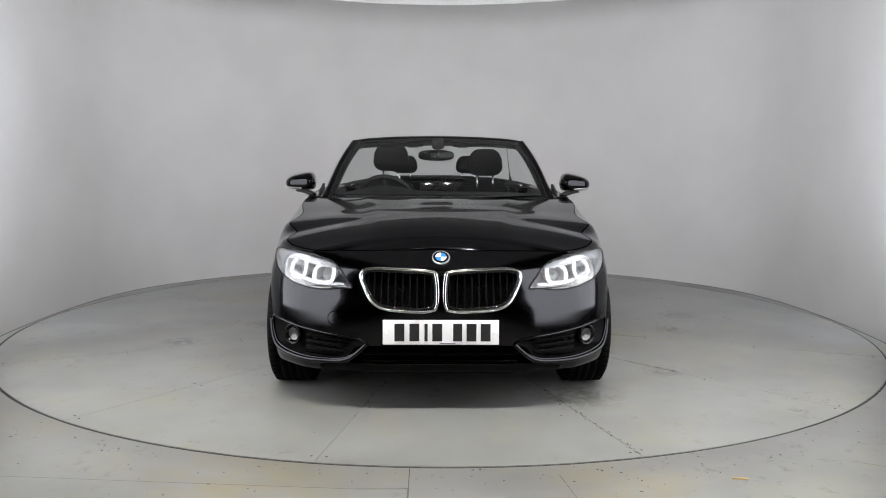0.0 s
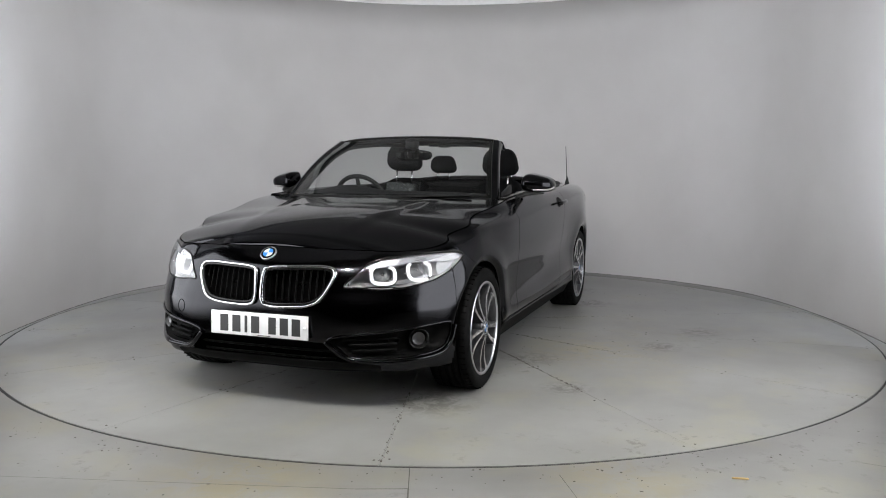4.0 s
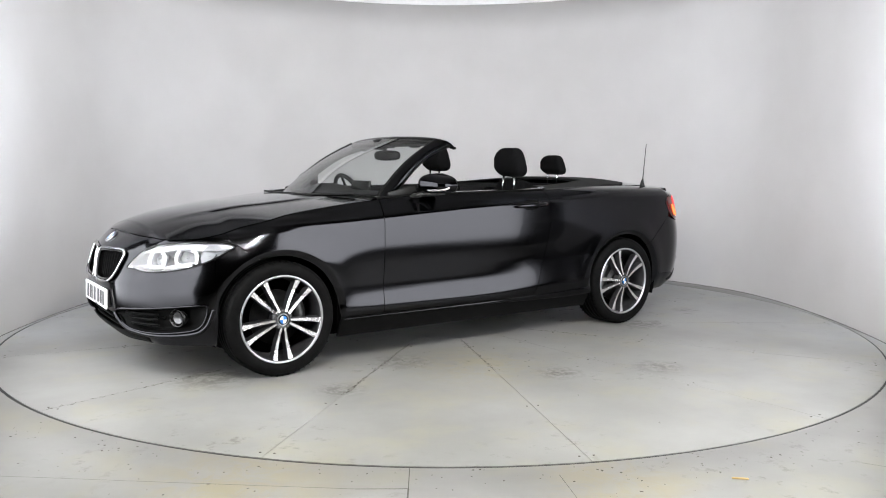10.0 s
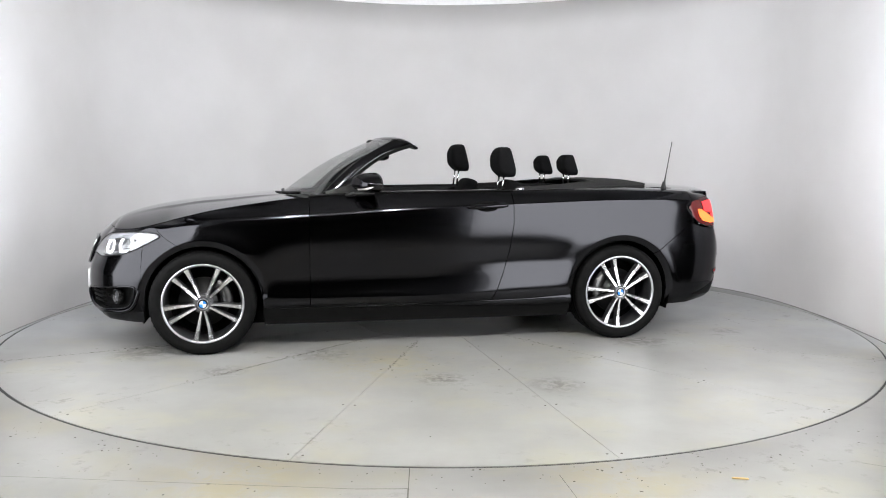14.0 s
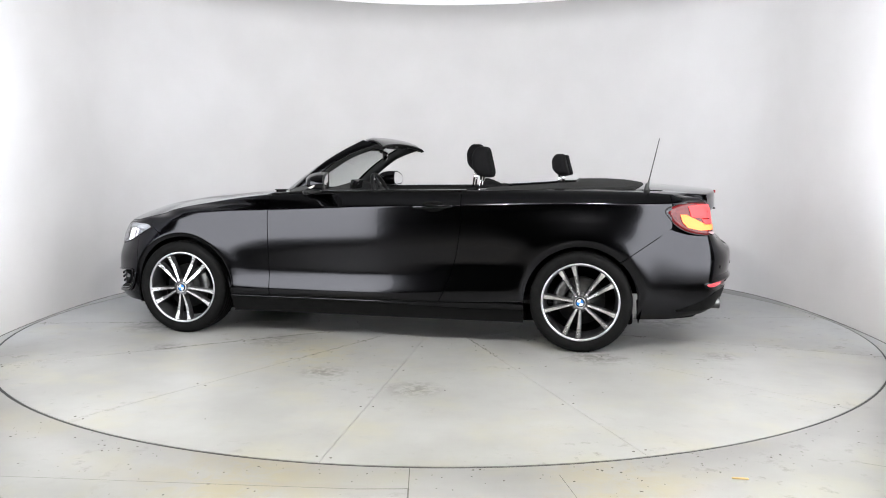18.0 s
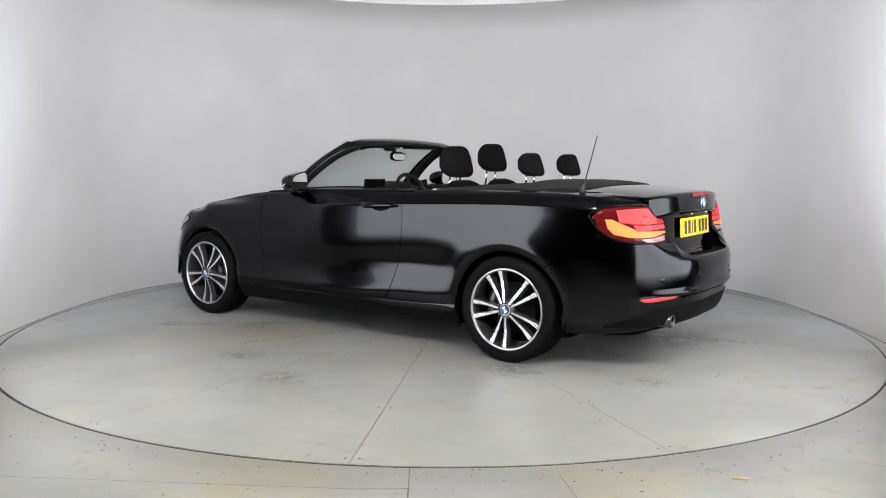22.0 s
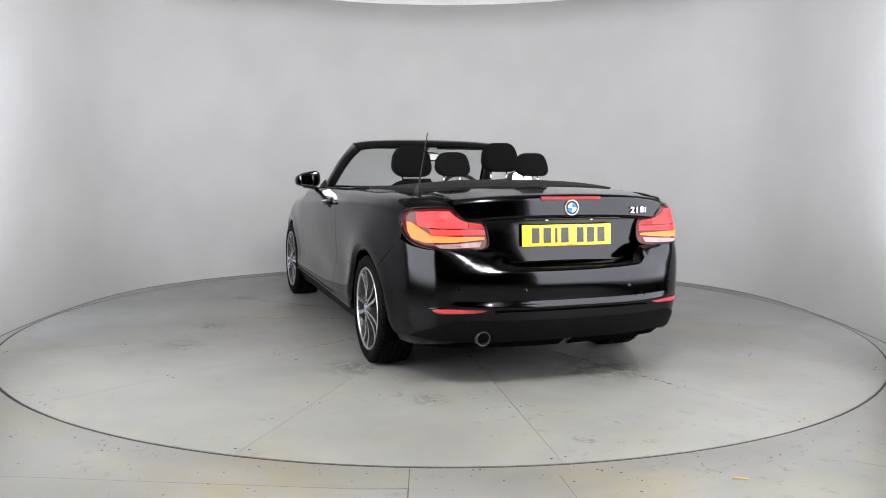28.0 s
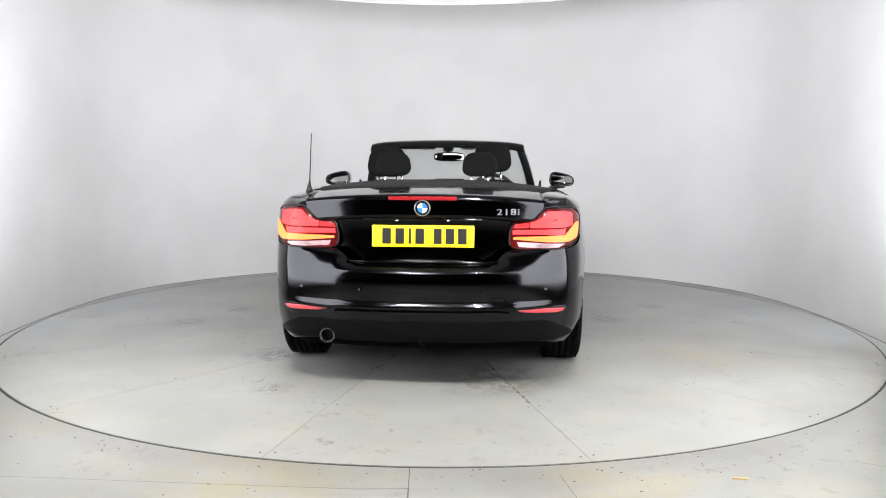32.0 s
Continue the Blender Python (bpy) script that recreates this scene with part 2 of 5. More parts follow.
def skin(s, z, off=0.0):
    """The place on the car's skin at s and height z, off metres outside it. Minus s is the right side."""
    s, z = np.broadcast_arrays(np.asarray(s, float), np.asarray(z, float))
    side = np.where(s < 0, -1.0, 1.0)
    a = np.clip(np.abs(s), 0, S_END)
    u = np.clip(a / TAB_S[1], 0, len(TAB_S) - 1.001)
    v = np.clip((z - TAB_Z[0]) / (TAB_Z[1] - TAB_Z[0]), 0, len(TAB_Z) - 1.001)
    i, j = u.astype(int), v.astype(int)
    u, v = u - i, v - j
    d = (TAB_D[i, j] * (1 - u) + TAB_D[i + 1, j] * u) * (1 - v) + (TAB_D[i, j + 1] * (1 - u) + TAB_D[i + 1, j + 1] * u) * v
    bx, by = np.interp(a, ARC, OUTLINE[:, 0]), np.interp(a, ARC, OUTLINE[:, 1])
    nx, ny = np.interp(a, ARC, NORM[:, 0]), np.interp(a, ARC, NORM[:, 1])
    for hx in HUBS:  # wheel-arch lips stand a little proud and roll inward
        r = np.hypot(bx - hx, z - 0.312)
        d = d + (0.020 * np.clip((z - 0.27) / 0.10, 0, 1) * np.clip((ARCH_R + 0.042 - r) / 0.042, 0, 1) ** 2 - 0.004 * np.exp(-((r - ARCH_R - 0.06) / 0.06) ** 2)) * (np.abs(by) > 0.6)
    d = d - off
    return np.stack([bx - nx * d, side * (by - ny * d), z], -1)


def skin_normals(S, Z, off=0.0, h=0.004):
    """Outward unit normals of the skin."""
    u = skin(np.asarray(S) + h, Z, off) - skin(np.asarray(S) - h, Z, off)
    w = skin(S, np.asarray(Z) + h, off) - skin(S, np.asarray(Z) - h, off)
    n = np.cross(u, w)
    a = np.abs(S)
    out = np.stack([np.interp(a, ARC, NORM[:, 0]), np.interp(a, ARC, NORM[:, 1]) * np.where(np.asarray(S) < 0, -1.0, 1.0)], -1)
    n *= np.where(np.sum(n[..., :2] * out, -1) < 0, -1.0, 1.0)[..., None]
    return n / np.maximum(np.linalg.norm(n, axis=-1), 1e-9)[..., None]


# ---- mesh helpers ----
def shade(ob, pieces):
    """Give a part's first vertices the normals in pieces, [(start, normals)]; its rims keep their own."""
    me = ob.data
    N = np.array([v.normal[:] for v in me.vertices])
    for start, n in pieces:
        n = np.asarray(n).reshape(-1, 3)
        N[start:start + len(n)] = n
    me.normals_split_custom_set_from_vertices([tuple(map(float, q)) for q in N])


def mesh_of(name, verts, faces, mat, smooth=True):
    me = bpy.data.meshes.new(name)
    me.from_pydata([tuple(map(float, v)) for v in verts], [], [tuple(map(int, f)) for f in faces])
    mats = mat if isinstance(mat, (list, tuple)) else [mat]
    for m in mats:
        me.materials.append(m)
    me.polygons.foreach_set("use_smooth", [smooth] * len(me.polygons))
    me.update()
    return me


def put(name, verts, faces, mat, parent=None, label="", smooth=True):
    ob = new(name, mesh_of(name, verts, faces, mat, smooth))
    if parent:
        ob.parent = parent
    return tagged(ob, label)


def part(name, bm, mat, parent, label="", smooth=True):
    me = bpy.data.meshes.new(name)
    bm.to_mesh(me)
    bm.free()
    me.materials.append(mat)
    me.polygons.foreach_set("use_smooth", [smooth] * len(me.polygons))
    ob = new(name, me)
    ob.parent = parent
    return tagged(ob, label)


def flip(verts, faces):
    v = np.array(verts, float).copy()
    v[:, 1] *= -1
    return v, [tuple(reversed(f)) for f in faces]


def both(name, verts, faces, mat, parent, label="", smooth=True):
    """A part and its mirror on the other side of the car."""
    a = put(name, verts, faces, mat, parent, label, smooth)
    b = put(name, *flip(verts, faces), mat, parent, label, smooth)
    return a, b


def grid(P, rim=0.0, hole=None, closed=False):
    """Faces for an array of points [i, j]; rim turns its edges inward by that depth; hole(i, j) leaves a cell out."""
    P = np.asarray(P, float)
    ni, nj = P.shape[:2]
    verts = list(P.reshape(-1, 3))
    faces = []
    for i in range(ni if closed else ni - 1):
        for j in range(nj - 1):
            if hole is None or not hole[i, j]:
                k = (i + 1) % ni
                faces.append((i * nj + j, k * nj + j, k * nj + j + 1, i * nj + j + 1))
    if rim:
        du, dv = np.gradient(P, axis=0), np.gradient(P, axis=1)
        n = np.cross(du, dv)
        n /= np.maximum(np.linalg.norm(n, axis=2), 1e-9)[..., None]
        path = [(i, 0) for i in range(ni)] + [(ni - 1, j) for j in range(1, nj)] + [(i, nj - 1) for i in range(ni - 2, -1, -1)] + [(0, j) for j in range(nj - 2, 0, -1)]
        base = len(verts)
        for i, j in path:
            verts += [P[i, j], P[i, j] - n[i, j] * rim]
        m = len(path)
        for q in range(m):
            a, b = base + 2 * q, base + 2 * ((q + 1) % m)
            faces.append((a, a + 1, b + 1, b))
    return np.array(verts), faces


def tube(path, radius, seg=10, close=False, flat=1.0, up=(0, 0, 1)):
    """A tube of that radius (a number or one for each point) along path; flat squeezes it along up."""
    p = np.array(path, float)
    r = np.ones(len(p)) * np.asarray(radius, float)
    if close:
        t = np.roll(p, -1, 0) - np.roll(p, 1, 0)
    else:
        t = np.gradient(p, axis=0)
    t /= np.linalg.norm(t, axis=1)[:, None]
    u = np.cross(np.cross(t, np.array(up, float)), t)
    bad = np.linalg.norm(u, axis=1) < 1e-6
    u[bad] = np.cross(t[bad], [1.0, 0.3, 0.0])
    u /= np.linalg.norm(u, axis=1)[:, None]
    w = np.cross(t, u)
    a = np.linspace(0, 2 * np.pi, seg, endpoint=False)
    V = p[:, None] + r[:, None, None] * (np.cos(a)[None, :, None] * u[:, None] * flat + np.sin(a)[None, :, None] * w[:, None])
    n = len(p)
    verts = list(V.reshape(-1, 3))
    faces = []
    for i in range(n if close else n - 1):
        for j in range(seg):
            k, l = (i + 1) % n, (j + 1) % seg
            faces.append((i * seg + j, i * seg + l, k * seg + l, k * seg + j))
    if not close:
        faces += [tuple(range(seg - 1, -1, -1)), tuple((n - 1) * seg + j for j in range(seg))]
    return np.array(verts), faces


def lathe(profile, seg=64, axis="y"):
    """A surface of revolution from (radius, along) pairs, about y through the origin."""
    a = np.linspace(0, 2 * np.pi, seg, endpoint=False)
    P = np.array([[(r * np.cos(q), h, r * np.sin(q)) for r, h in profile] for q in a])
    return grid(P, closed=True)


def merge(*pieces):
    V, F, n = [], [], 0
    for v, f in pieces:
        V.append(np.array(v, float))
        F += [tuple(i + n for i in q) for q in f]
        n += len(v)
    return np.concatenate(V), F


def box(c, size, bevel=0.004, rot=None):
    """A bevelled block, as vertices and faces."""
    bm = bmesh.new()
    bmesh.ops.create_cube(bm, size=1.0)
    bmesh.ops.scale(bm, vec=size, verts=bm.verts)
    if bevel:
        bmesh.ops.bevel(bm, geom=bm.edges[:], offset=bevel, segments=2, affect="EDGES", profile=0.6)
    if rot is not None:
        bmesh.ops.rotate(bm, cent=(0, 0, 0), matrix=rot, verts=bm.verts)
    bmesh.ops.translate(bm, vec=c, verts=bm.verts)
    bm.verts.index_update()
    v = np.array([q.co[:] for q in bm.verts])
    f = [tuple(q.index for q in g.verts) for g in bm.faces]
    bm.free()
    return v, f


def pad(c, size, power=3.0, nu=28, nv=16, rot=None, taper=0.0, lean=0.0):
    """A cushioned block (superellipsoid); taper narrows its top, lean shifts its top along x."""
    u = np.linspace(-np.pi, np.pi, nu, endpoint=False)
    v = np.linspace(-np.pi / 2, np.pi / 2, nv)
    f = lambda q: np.sign(q) * np.abs(q) ** (2 / power)
    P = np.zeros((nu, nv, 3))
    cu, su, cv, sv = f(np.cos(u)), f(np.sin(u)), f(np.cos(v)), f(np.sin(v))
    P[..., 0] = cu[:, None] * cv[None] * size[0] / 2
    P[..., 1] = su[:, None] * cv[None] * size[1] / 2
    P[..., 2] = sv[None] * size[2] / 2
    k = P[..., 2] / (size[2] / 2)
    P[..., 1] *= 1 - taper * (k + 1) / 2
    P[..., 0] += lean * (k + 1) / 2
    if rot is not None:
        P = P @ np.array(rot).T
    P += np.array(c)
    return grid(P, closed=True)


def inside(poly, s, z):
    """Which of the points (s, z) lie inside the polygon."""
    c = np.zeros(np.shape(s), bool)
    n = len(poly)
    for i in range(n):
        (x0, y0), (x1, y1) = poly[i], poly[i - 1]
        hitx = ((y0 > z) != (y1 > z)) & (s < (x1 - x0) * (z - y0) / (y1 - y0 + 1e-12) + x0)
        c ^= hitx
    return c


def patch(poly, off, rings=10, n=72, sharp=False):
    """A sheet on the skin inside a closed outline in (s, z); off(r) is its height off the skin, r from 0 amid to 1 at the edge."""
    p = np.array(poly, float)
    if sharp:
        p = np.concatenate([np.linspace(p[i], p[(i + 1) % len(p)], max(2, n // len(p)), endpoint=False) for i in range(len(p))])
    else:
        p = catmull(poly, n, True)
    c = p.mean(0)
    r = np.linspace(0, 1, rings + 1)[1:]
    S = c[0] + r[None] * (p[:, 0] - c[0])[:, None]
    Z = c[1] + r[None] * (p[:, 1] - c[1])[:, None]
    o = np.array([off(q) for q in r])[None] * np.ones_like(S)
    P = skin(S, Z, o)
    v, f = grid(P, closed=True)
    mid = skin(np.array([c[0]]), np.array([c[1]]), off(0.0))
    k = len(v)
    v = np.concatenate([v, mid])
    m, q = len(p), len(r)
    f += [(k, i * q, ((i + 1) % m) * q) for i in range(m)]
    f = [tuple(reversed(g)) for g in f]
    return v, f


def rope(poly, radius, off=0.0, n=90, flat=1.0, closed=True, seg=8):
    """A moulding that follows an outline in (s, z) on the skin."""
    p = catmull(poly, n, closed)
    return tube(skin(p[:, 0], p[:, 1], off), radius, seg, closed, flat)


def mirror_s(poly):
    return [(-a, b) for a, b in reversed(poly)]


def facing_out(P, toward):
    """Flip a grid so that its normals point to `toward` (a direction)."""
    i, j = min(len(P) // 2, len(P) - 2), min(P.shape[1] // 2, P.shape[1] - 2)
    n = np.cross(P[i + 1, j] - P[i, j], P[i, j + 1] - P[i, j])
    return P if n @ np.array(toward) > 0 else P[::-1]


# ---- the room ----
def wall_material():
    m, nt, b = material("white_cyclorama_paint")
    out, _ = noise_mix(nt, 1.3, (0.520, 0.505, 0.500), (0.560, 0.545, 0.540), 5)
    nt.links.new(out, b.inputs["Base Color"])
    b.inputs["Roughness"].default_value = 0.75
    add_bump(nt, b, 6.0, 0.05, 0.004)
    return m


def floor_material(name, stains=()):
    """Pale grey painted floor: cloudy wear, yellowish stains, dark scuffs and specks."""
    m, nt, b = material(name)
    L = nt.links
    tc = nt.nodes.new("ShaderNodeTexCoord")

    def nz(scale, detail, rough=0.55, vec=None, dist=0.0):
        n = nt.nodes.new("ShaderNodeTexNoise")
        n.inputs["Scale"].default_value, n.inputs["Detail"].default_value = scale, detail
        n.inputs["Roughness"].default_value, n.inputs["Distortion"].default_value = rough, dist
        L.new(vec or tc.outputs["Object"], n.inputs["Vector"])
        return n.outputs["Fac"]

    def ramp(fac, p0, p1, c0=0.0, c1=1.0):
        r = nt.nodes.new("ShaderNodeMapRange")
        r.inputs["From Min"].default_value, r.inputs["From Max"].default_value = p0, p1
        r.inputs["To Min"].default_value, r.inputs["To Max"].default_value = c0, c1
        L.new(fac, r.inputs["Value"])
        return r.outputs["Result"]

    def mix(fac, a, bcol):
        x = nt.nodes.new("ShaderNodeMix")
        x.data_type = "RGBA"
        L.new(fac, x.inputs["Factor"])
        for sock, val in ((x.inputs[6], a), (x.inputs[7], bcol)):
            if isinstance(val, tuple):
                sock.default_value = (*val, 1)
            else:
                L.new(val, sock)
        return x.outputs[2]

    def times(a, b_):
        x = nt.nodes.new("ShaderNodeMath")
        x.operation = "MULTIPLY"
        L.new(a, x.inputs[0])
        if isinstance(b_, float):
            x.inputs[1].default_value = b_
        else:
            L.new(b_, x.inputs[1])
        return x.outputs[0]
    col = mix(ramp(nz(1.6, 6), 0.35, 0.68), (0.180, 0.178, 0.171), (0.236, 0.234, 0.227))
    col = mix(times(ramp(nz(2.7, 4, 0.6), 0.50, 0.68), 0.5), col, (0.235, 0.220, 0.160))
    mp = nt.nodes.new("ShaderNodeMapping")
    mp.inputs["Scale"].default_value = (2.0, 13.0, 1.0)
    mp.inputs["Rotation"].default_value = (0, 0, 0.5)
    L.new(tc.outputs["Object"], mp.inputs["Vector"])
    col = mix(times(times(ramp(nz(2.2, 5, 0.65, mp.outputs[0], 0.4), 0.62, 0.84), ramp(nz(1.1, 2), 0.48, 0.66)), 0.40), col, (0.13, 0.125, 0.11))
    for (cx, cy), rad, strength, dark in stains:
        vd = nt.nodes.new("ShaderNodeVectorMath")
        vd.operation = "DISTANCE"
        vd.inputs[1].default_value = (cx, cy, 0)
        L.new(tc.outputs["Object"], vd.inputs[0])
        near = ramp(vd.outputs["Value"], rad, rad * 0.25)
        spot = times(near, ramp(nz(14.0 / max(rad, 0.15) * 0.25, 8, 0.7, None, 0.6), 0.43, 0.56))
        col = mix(times(spot, strength), col, dark)
    specks = times(ramp(nz(11.0, 7, 0.7), 0.57, 0.65), ramp(nz(0.9, 3), 0.47, 0.62))
    col = mix(times(specks, 0.75), col, (0.09, 0.085, 0.075))
    L.new(col, b.inputs["Base Color"])
    b.inputs["Roughness"].default_value = 0.34
    b.inputs["Specular IOR Level"].default_value = 0.28
    return m


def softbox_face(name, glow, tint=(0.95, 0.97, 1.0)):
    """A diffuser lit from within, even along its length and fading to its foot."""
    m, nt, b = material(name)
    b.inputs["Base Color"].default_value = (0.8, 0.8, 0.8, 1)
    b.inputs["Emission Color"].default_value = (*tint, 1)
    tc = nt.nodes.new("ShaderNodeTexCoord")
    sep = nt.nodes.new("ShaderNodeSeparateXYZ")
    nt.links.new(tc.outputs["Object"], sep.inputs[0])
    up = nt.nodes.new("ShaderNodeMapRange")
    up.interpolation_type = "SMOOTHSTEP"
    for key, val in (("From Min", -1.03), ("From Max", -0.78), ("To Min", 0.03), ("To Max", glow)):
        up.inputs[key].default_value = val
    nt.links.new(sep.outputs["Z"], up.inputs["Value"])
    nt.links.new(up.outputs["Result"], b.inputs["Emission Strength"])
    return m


WALL = wall_material()
OIL, MUD = (0.05, 0.047, 0.04), (0.235, 0.20, 0.11)
FLOOR = floor_material("worn_grey_floor_paint", (
    ((-1.62, -0.40), 0.42, 0.85, OIL), ((1.96, 0.66), 0.30, 0.8, OIL), ((0.33, 1.63), 0.16, 0.9, OIL), ((0.92, 0.92), 0.22, 0.7, OIL), ((0.15, -1.25), 0.20, 0.8, OIL), ((-0.45, -0.85), 0.24, 0.7, OIL), ((1.25, -0.55), 0.18, 0.8, OIL),
    ((1.5, 1.25), 0.16, 0.7, OIL), ((-1.15, 0.95), 0.22, 0.8, OIL), ((-0.25, 1.85), 0.18, 0.7, OIL), ((0.75, -1.7), 0.16, 0.8, OIL), ((-1.9, 0.75), 0.14, 0.7, OIL),
    ((-1.0, -1.66), 0.45, 0.6, MUD), ((0.6, 1.25), 0.55, 0.45, MUD), ((-0.75, -3.05), 0.45, 0.6, MUD), ((0.65, -3.05), 0.40, 0.5, MUD)))
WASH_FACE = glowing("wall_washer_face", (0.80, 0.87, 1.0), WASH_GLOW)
GAP = plain("dark_floor_gap", (0.02, 0.02, 0.02), 0.8)
BLACKWALL = plain("dark_back_room", (0.012, 0.012, 0.013), 0.8)
CEILING_FACE = glowing("light_ceiling_face", (1.0, 0.97, 0.93), CEILING_GLOW, (0.22, 0.22, 0.22))
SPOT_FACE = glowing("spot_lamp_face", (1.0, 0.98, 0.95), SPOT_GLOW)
RAIL = plain("white_rail_paint", (0.86, 0.86, 0.86), 0.5, spread=0.02)
SEAM_DARK = plain("dirty_seam", (0.075, 0.071, 0.064), 0.8, spread=0.5, scale=25)
GRIT = plain("dark_grit", (0.07, 0.06, 0.05), 0.9, spread=0.5, scale=60)
CHIP = plain("pale_wood", (0.48, 0.33, 0.13), 0.6, spread=0.15, scale=60)
WALL_R, WALL_H = 3.15, 2.927
TABLE_R = 2.9465
HOLE_R = TABLE_R + 0.0085


def plan_wall():
    """The wall's plan: an arc round the back whose ends close in on the platform's rim."""
    arc = np.linspace(radians(-106), radians(106), 151)
    x, y = WALL_R * np.sin(arc), WALL_R * np.cos(arc)
    lim, soft = 3.10, 2.50
    x = np.sign(x) * np.where(np.abs(x) > soft, soft + (lim - soft) * np.tanh((np.abs(x) - soft) / (lim - soft)), np.abs(x))
    return np.stack([x, y], 1)


def strip(p, q, width, z):
    """A thin flat seam from p to q."""
    p, q = np.array(p, float), np.array(q, float)
    d = (q - p) / np.linalg.norm(q - p)
    n = np.array((-d[1], d[0])) * width / 2
    return np.array([(*(p + n), z), (*(p - n), z), (*(q - n), z), (*(q + n), z)]), [(0, 1, 2, 3)]


def build_room():
    body = plan_wall()
    t = np.gradient(body, axis=0)
    n = np.stack([-t[:, 1], t[:, 0]], 1)
    n /= np.linalg.norm(n, axis=1)[:, None]
    n *= np.sign(np.sum(n * body, axis=1))[:, None]
    prof = [(0.0, 0.001), (0.0, 0.075)] + [(0.0, z) for z in np.linspace(0.2, WALL_H, 9)]
    P = np.array([[(*(b - q * d), z) for d, z in prof] + [(*(b + q * 0.06), WALL_H), (*(b + q * 0.06), 0.0)] for b, q in zip(body, n)])
    tagged(put("wall_cyclorama", *grid(P), WALL), "curved white studio wall standing on the floor", kind="structure")
    # thin dark strip where the wall meets the floor
    foot = np.array([[(*(b - q * d), z) for d, z in ((0.0005, 0.0035), (0.004, 0.002), (0.007, 0.0006))] for b, q in zip(body, n)])
    tagged(put("trim_wall_foot", *grid(facing_out(foot, (0, -0.2, 1))), SEAM_DARK), "thin dark joint along the foot of the wall", kind="structure")
    rim = np.array([[(*(b + q * d), z) for d, z in ((-0.02, WALL_H - 0.015), (-0.025, WALL_H), (-0.02, WALL_H + 0.16), (0.05, WALL_H + 0.165), (0.05, WALL_H - 0.015), (-0.02, WALL_H - 0.015))] for b, q in zip(body, n)])
    tagged(put("trim_wall_top", *grid(rim), RAIL), "white rounded rail along the wall's top", kind="structure")
    # outer floor: one sheet with the platform's pit cut out
    a = np.linspace(0, 2 * np.pi, 241)
    ring = []
    for q in a:
        k = 9.0 / max(abs(np.cos(q)), abs(np.sin(q)))
        ring.append([(r * np.cos(q), r * np.sin(q), z) for r, z in ((HOLE_R, -0.03), (HOLE_R, -0.001), (HOLE_R + 0.001, 0.0), (3.3, 0.0), (4.5, 0.0), (k, 0.0))])
    ring = np.array(ring)
    ring[:, :3, :2] += np.array((-0.0035, -0.0015))
    floor_ = tagged(put("floor", *grid(facing_out(ring, (0, 0, 1))), FLOOR), "worn pale grey painted floor", kind="structure")
    for p, q, w in (((-0.115, -2.96), (-0.112, -3.155), 0.003), ((-0.112, -3.155), (-0.108, -3.7), 0.006), ((-0.30, -3.160), (-0.112, -3.156), 0.005),
                    ((-1.00, -3.105), (-0.30, -3.160), 0.0025), ((-1.9, -3.03), (-1.0, -3.105), 0.002), ((1.66, -2.885), (2.4, -3.3), 0.003), ((0.45, -3.02), (0.52, -3.5), 0.002)):
        put("floor_seam", *strip(p, q, w, 0.0008), SEAM_DARK, floor_, smooth=False)
    # flat dark ring laid in the slot, its shade put into the colour
    slot_shade = np.array([[(r * np.cos(q), r * np.sin(q), z) for r, z in ((HOLE_R + 0.006, -0.003), (TABLE_R - 0.009, -0.0035))] for q in a])
    tagged(put("floor_slot", *grid(facing_out(slot_shade, (0, 0, 1))), GAP), "flat dark ring painting the shade in the slot round the turntable", kind="structure")
    pit = np.array([[((TABLE_R + 0.03) * np.cos(q), (TABLE_R + 0.03) * np.sin(q), -0.04), (0.01 * np.cos(q), 0.01 * np.sin(q), -0.04)] for q in a])
    tagged(put("floor_pit", *grid(facing_out(pit, (0, 0, 1))), GAP), "dark pit under the turntable", kind="structure")
    # specks of dirt on the outer floor
    rnd = random.Random(4)
    bits = []
    for _ in range(170):
        ang, r = radians(rnd.uniform(-128, -52)), 2.97 + abs(rnd.gauss(0, 0.22))
        c = np.array((r * math.cos(ang), r * math.sin(ang), 0.0006))
        k, e = rnd.uniform(0.0015, 0.0055), rnd.uniform(0.4, 1.6)
        tw = rnd.uniform(0, 3.1)
        ringp = []
        for j in range(7):
            q = 2 * np.pi * j / 7
            x, y = k * math.cos(q) * rnd.uniform(0.6, 1.2), k * e * math.sin(q) * rnd.uniform(0.6, 1.2)
            ringp.append(c + np.array((x * math.cos(tw) - y * math.sin(tw), x * math.sin(tw) + y * math.cos(tw), 0.0008 * rnd.random())))
        bits.append((np.array(ringp), [tuple(range(7))]))
    tagged(put("floor_grit", *merge(*bits), GRIT, smooth=False), "dark specks of grit scattered on the floor", "grit", kind="stuff")
    chip = put("wood_splinter", *box((0, 0, 0.003), (0.060, 0.009, 0.006), 0.002), CHIP)
    chip.matrix_world = pose(1.118, -3.053, 0, 0, 0, -8)
    tagged(chip, "pale yellow wood splinter lying on the floor", "splinter")
    # dark room behind the camera and over the drum
    for name, c0, size in (("wall_back", (0, -9.0, 2.0), (18, 0.1, 4.4)), ("wall_left", (-9, 0, 2.0), (0.1, 18, 4.4)), ("wall_right", (9, 0, 2.0), (0.1, 18, 4.4)), ("wall_far", (0, 9, 2.0), (18, 0.1, 4.4))):
        tagged(put(name, *box(c0, size, 0.0), BLACKWALL, smooth=False), "plain dark wall of the back room", kind="structure")
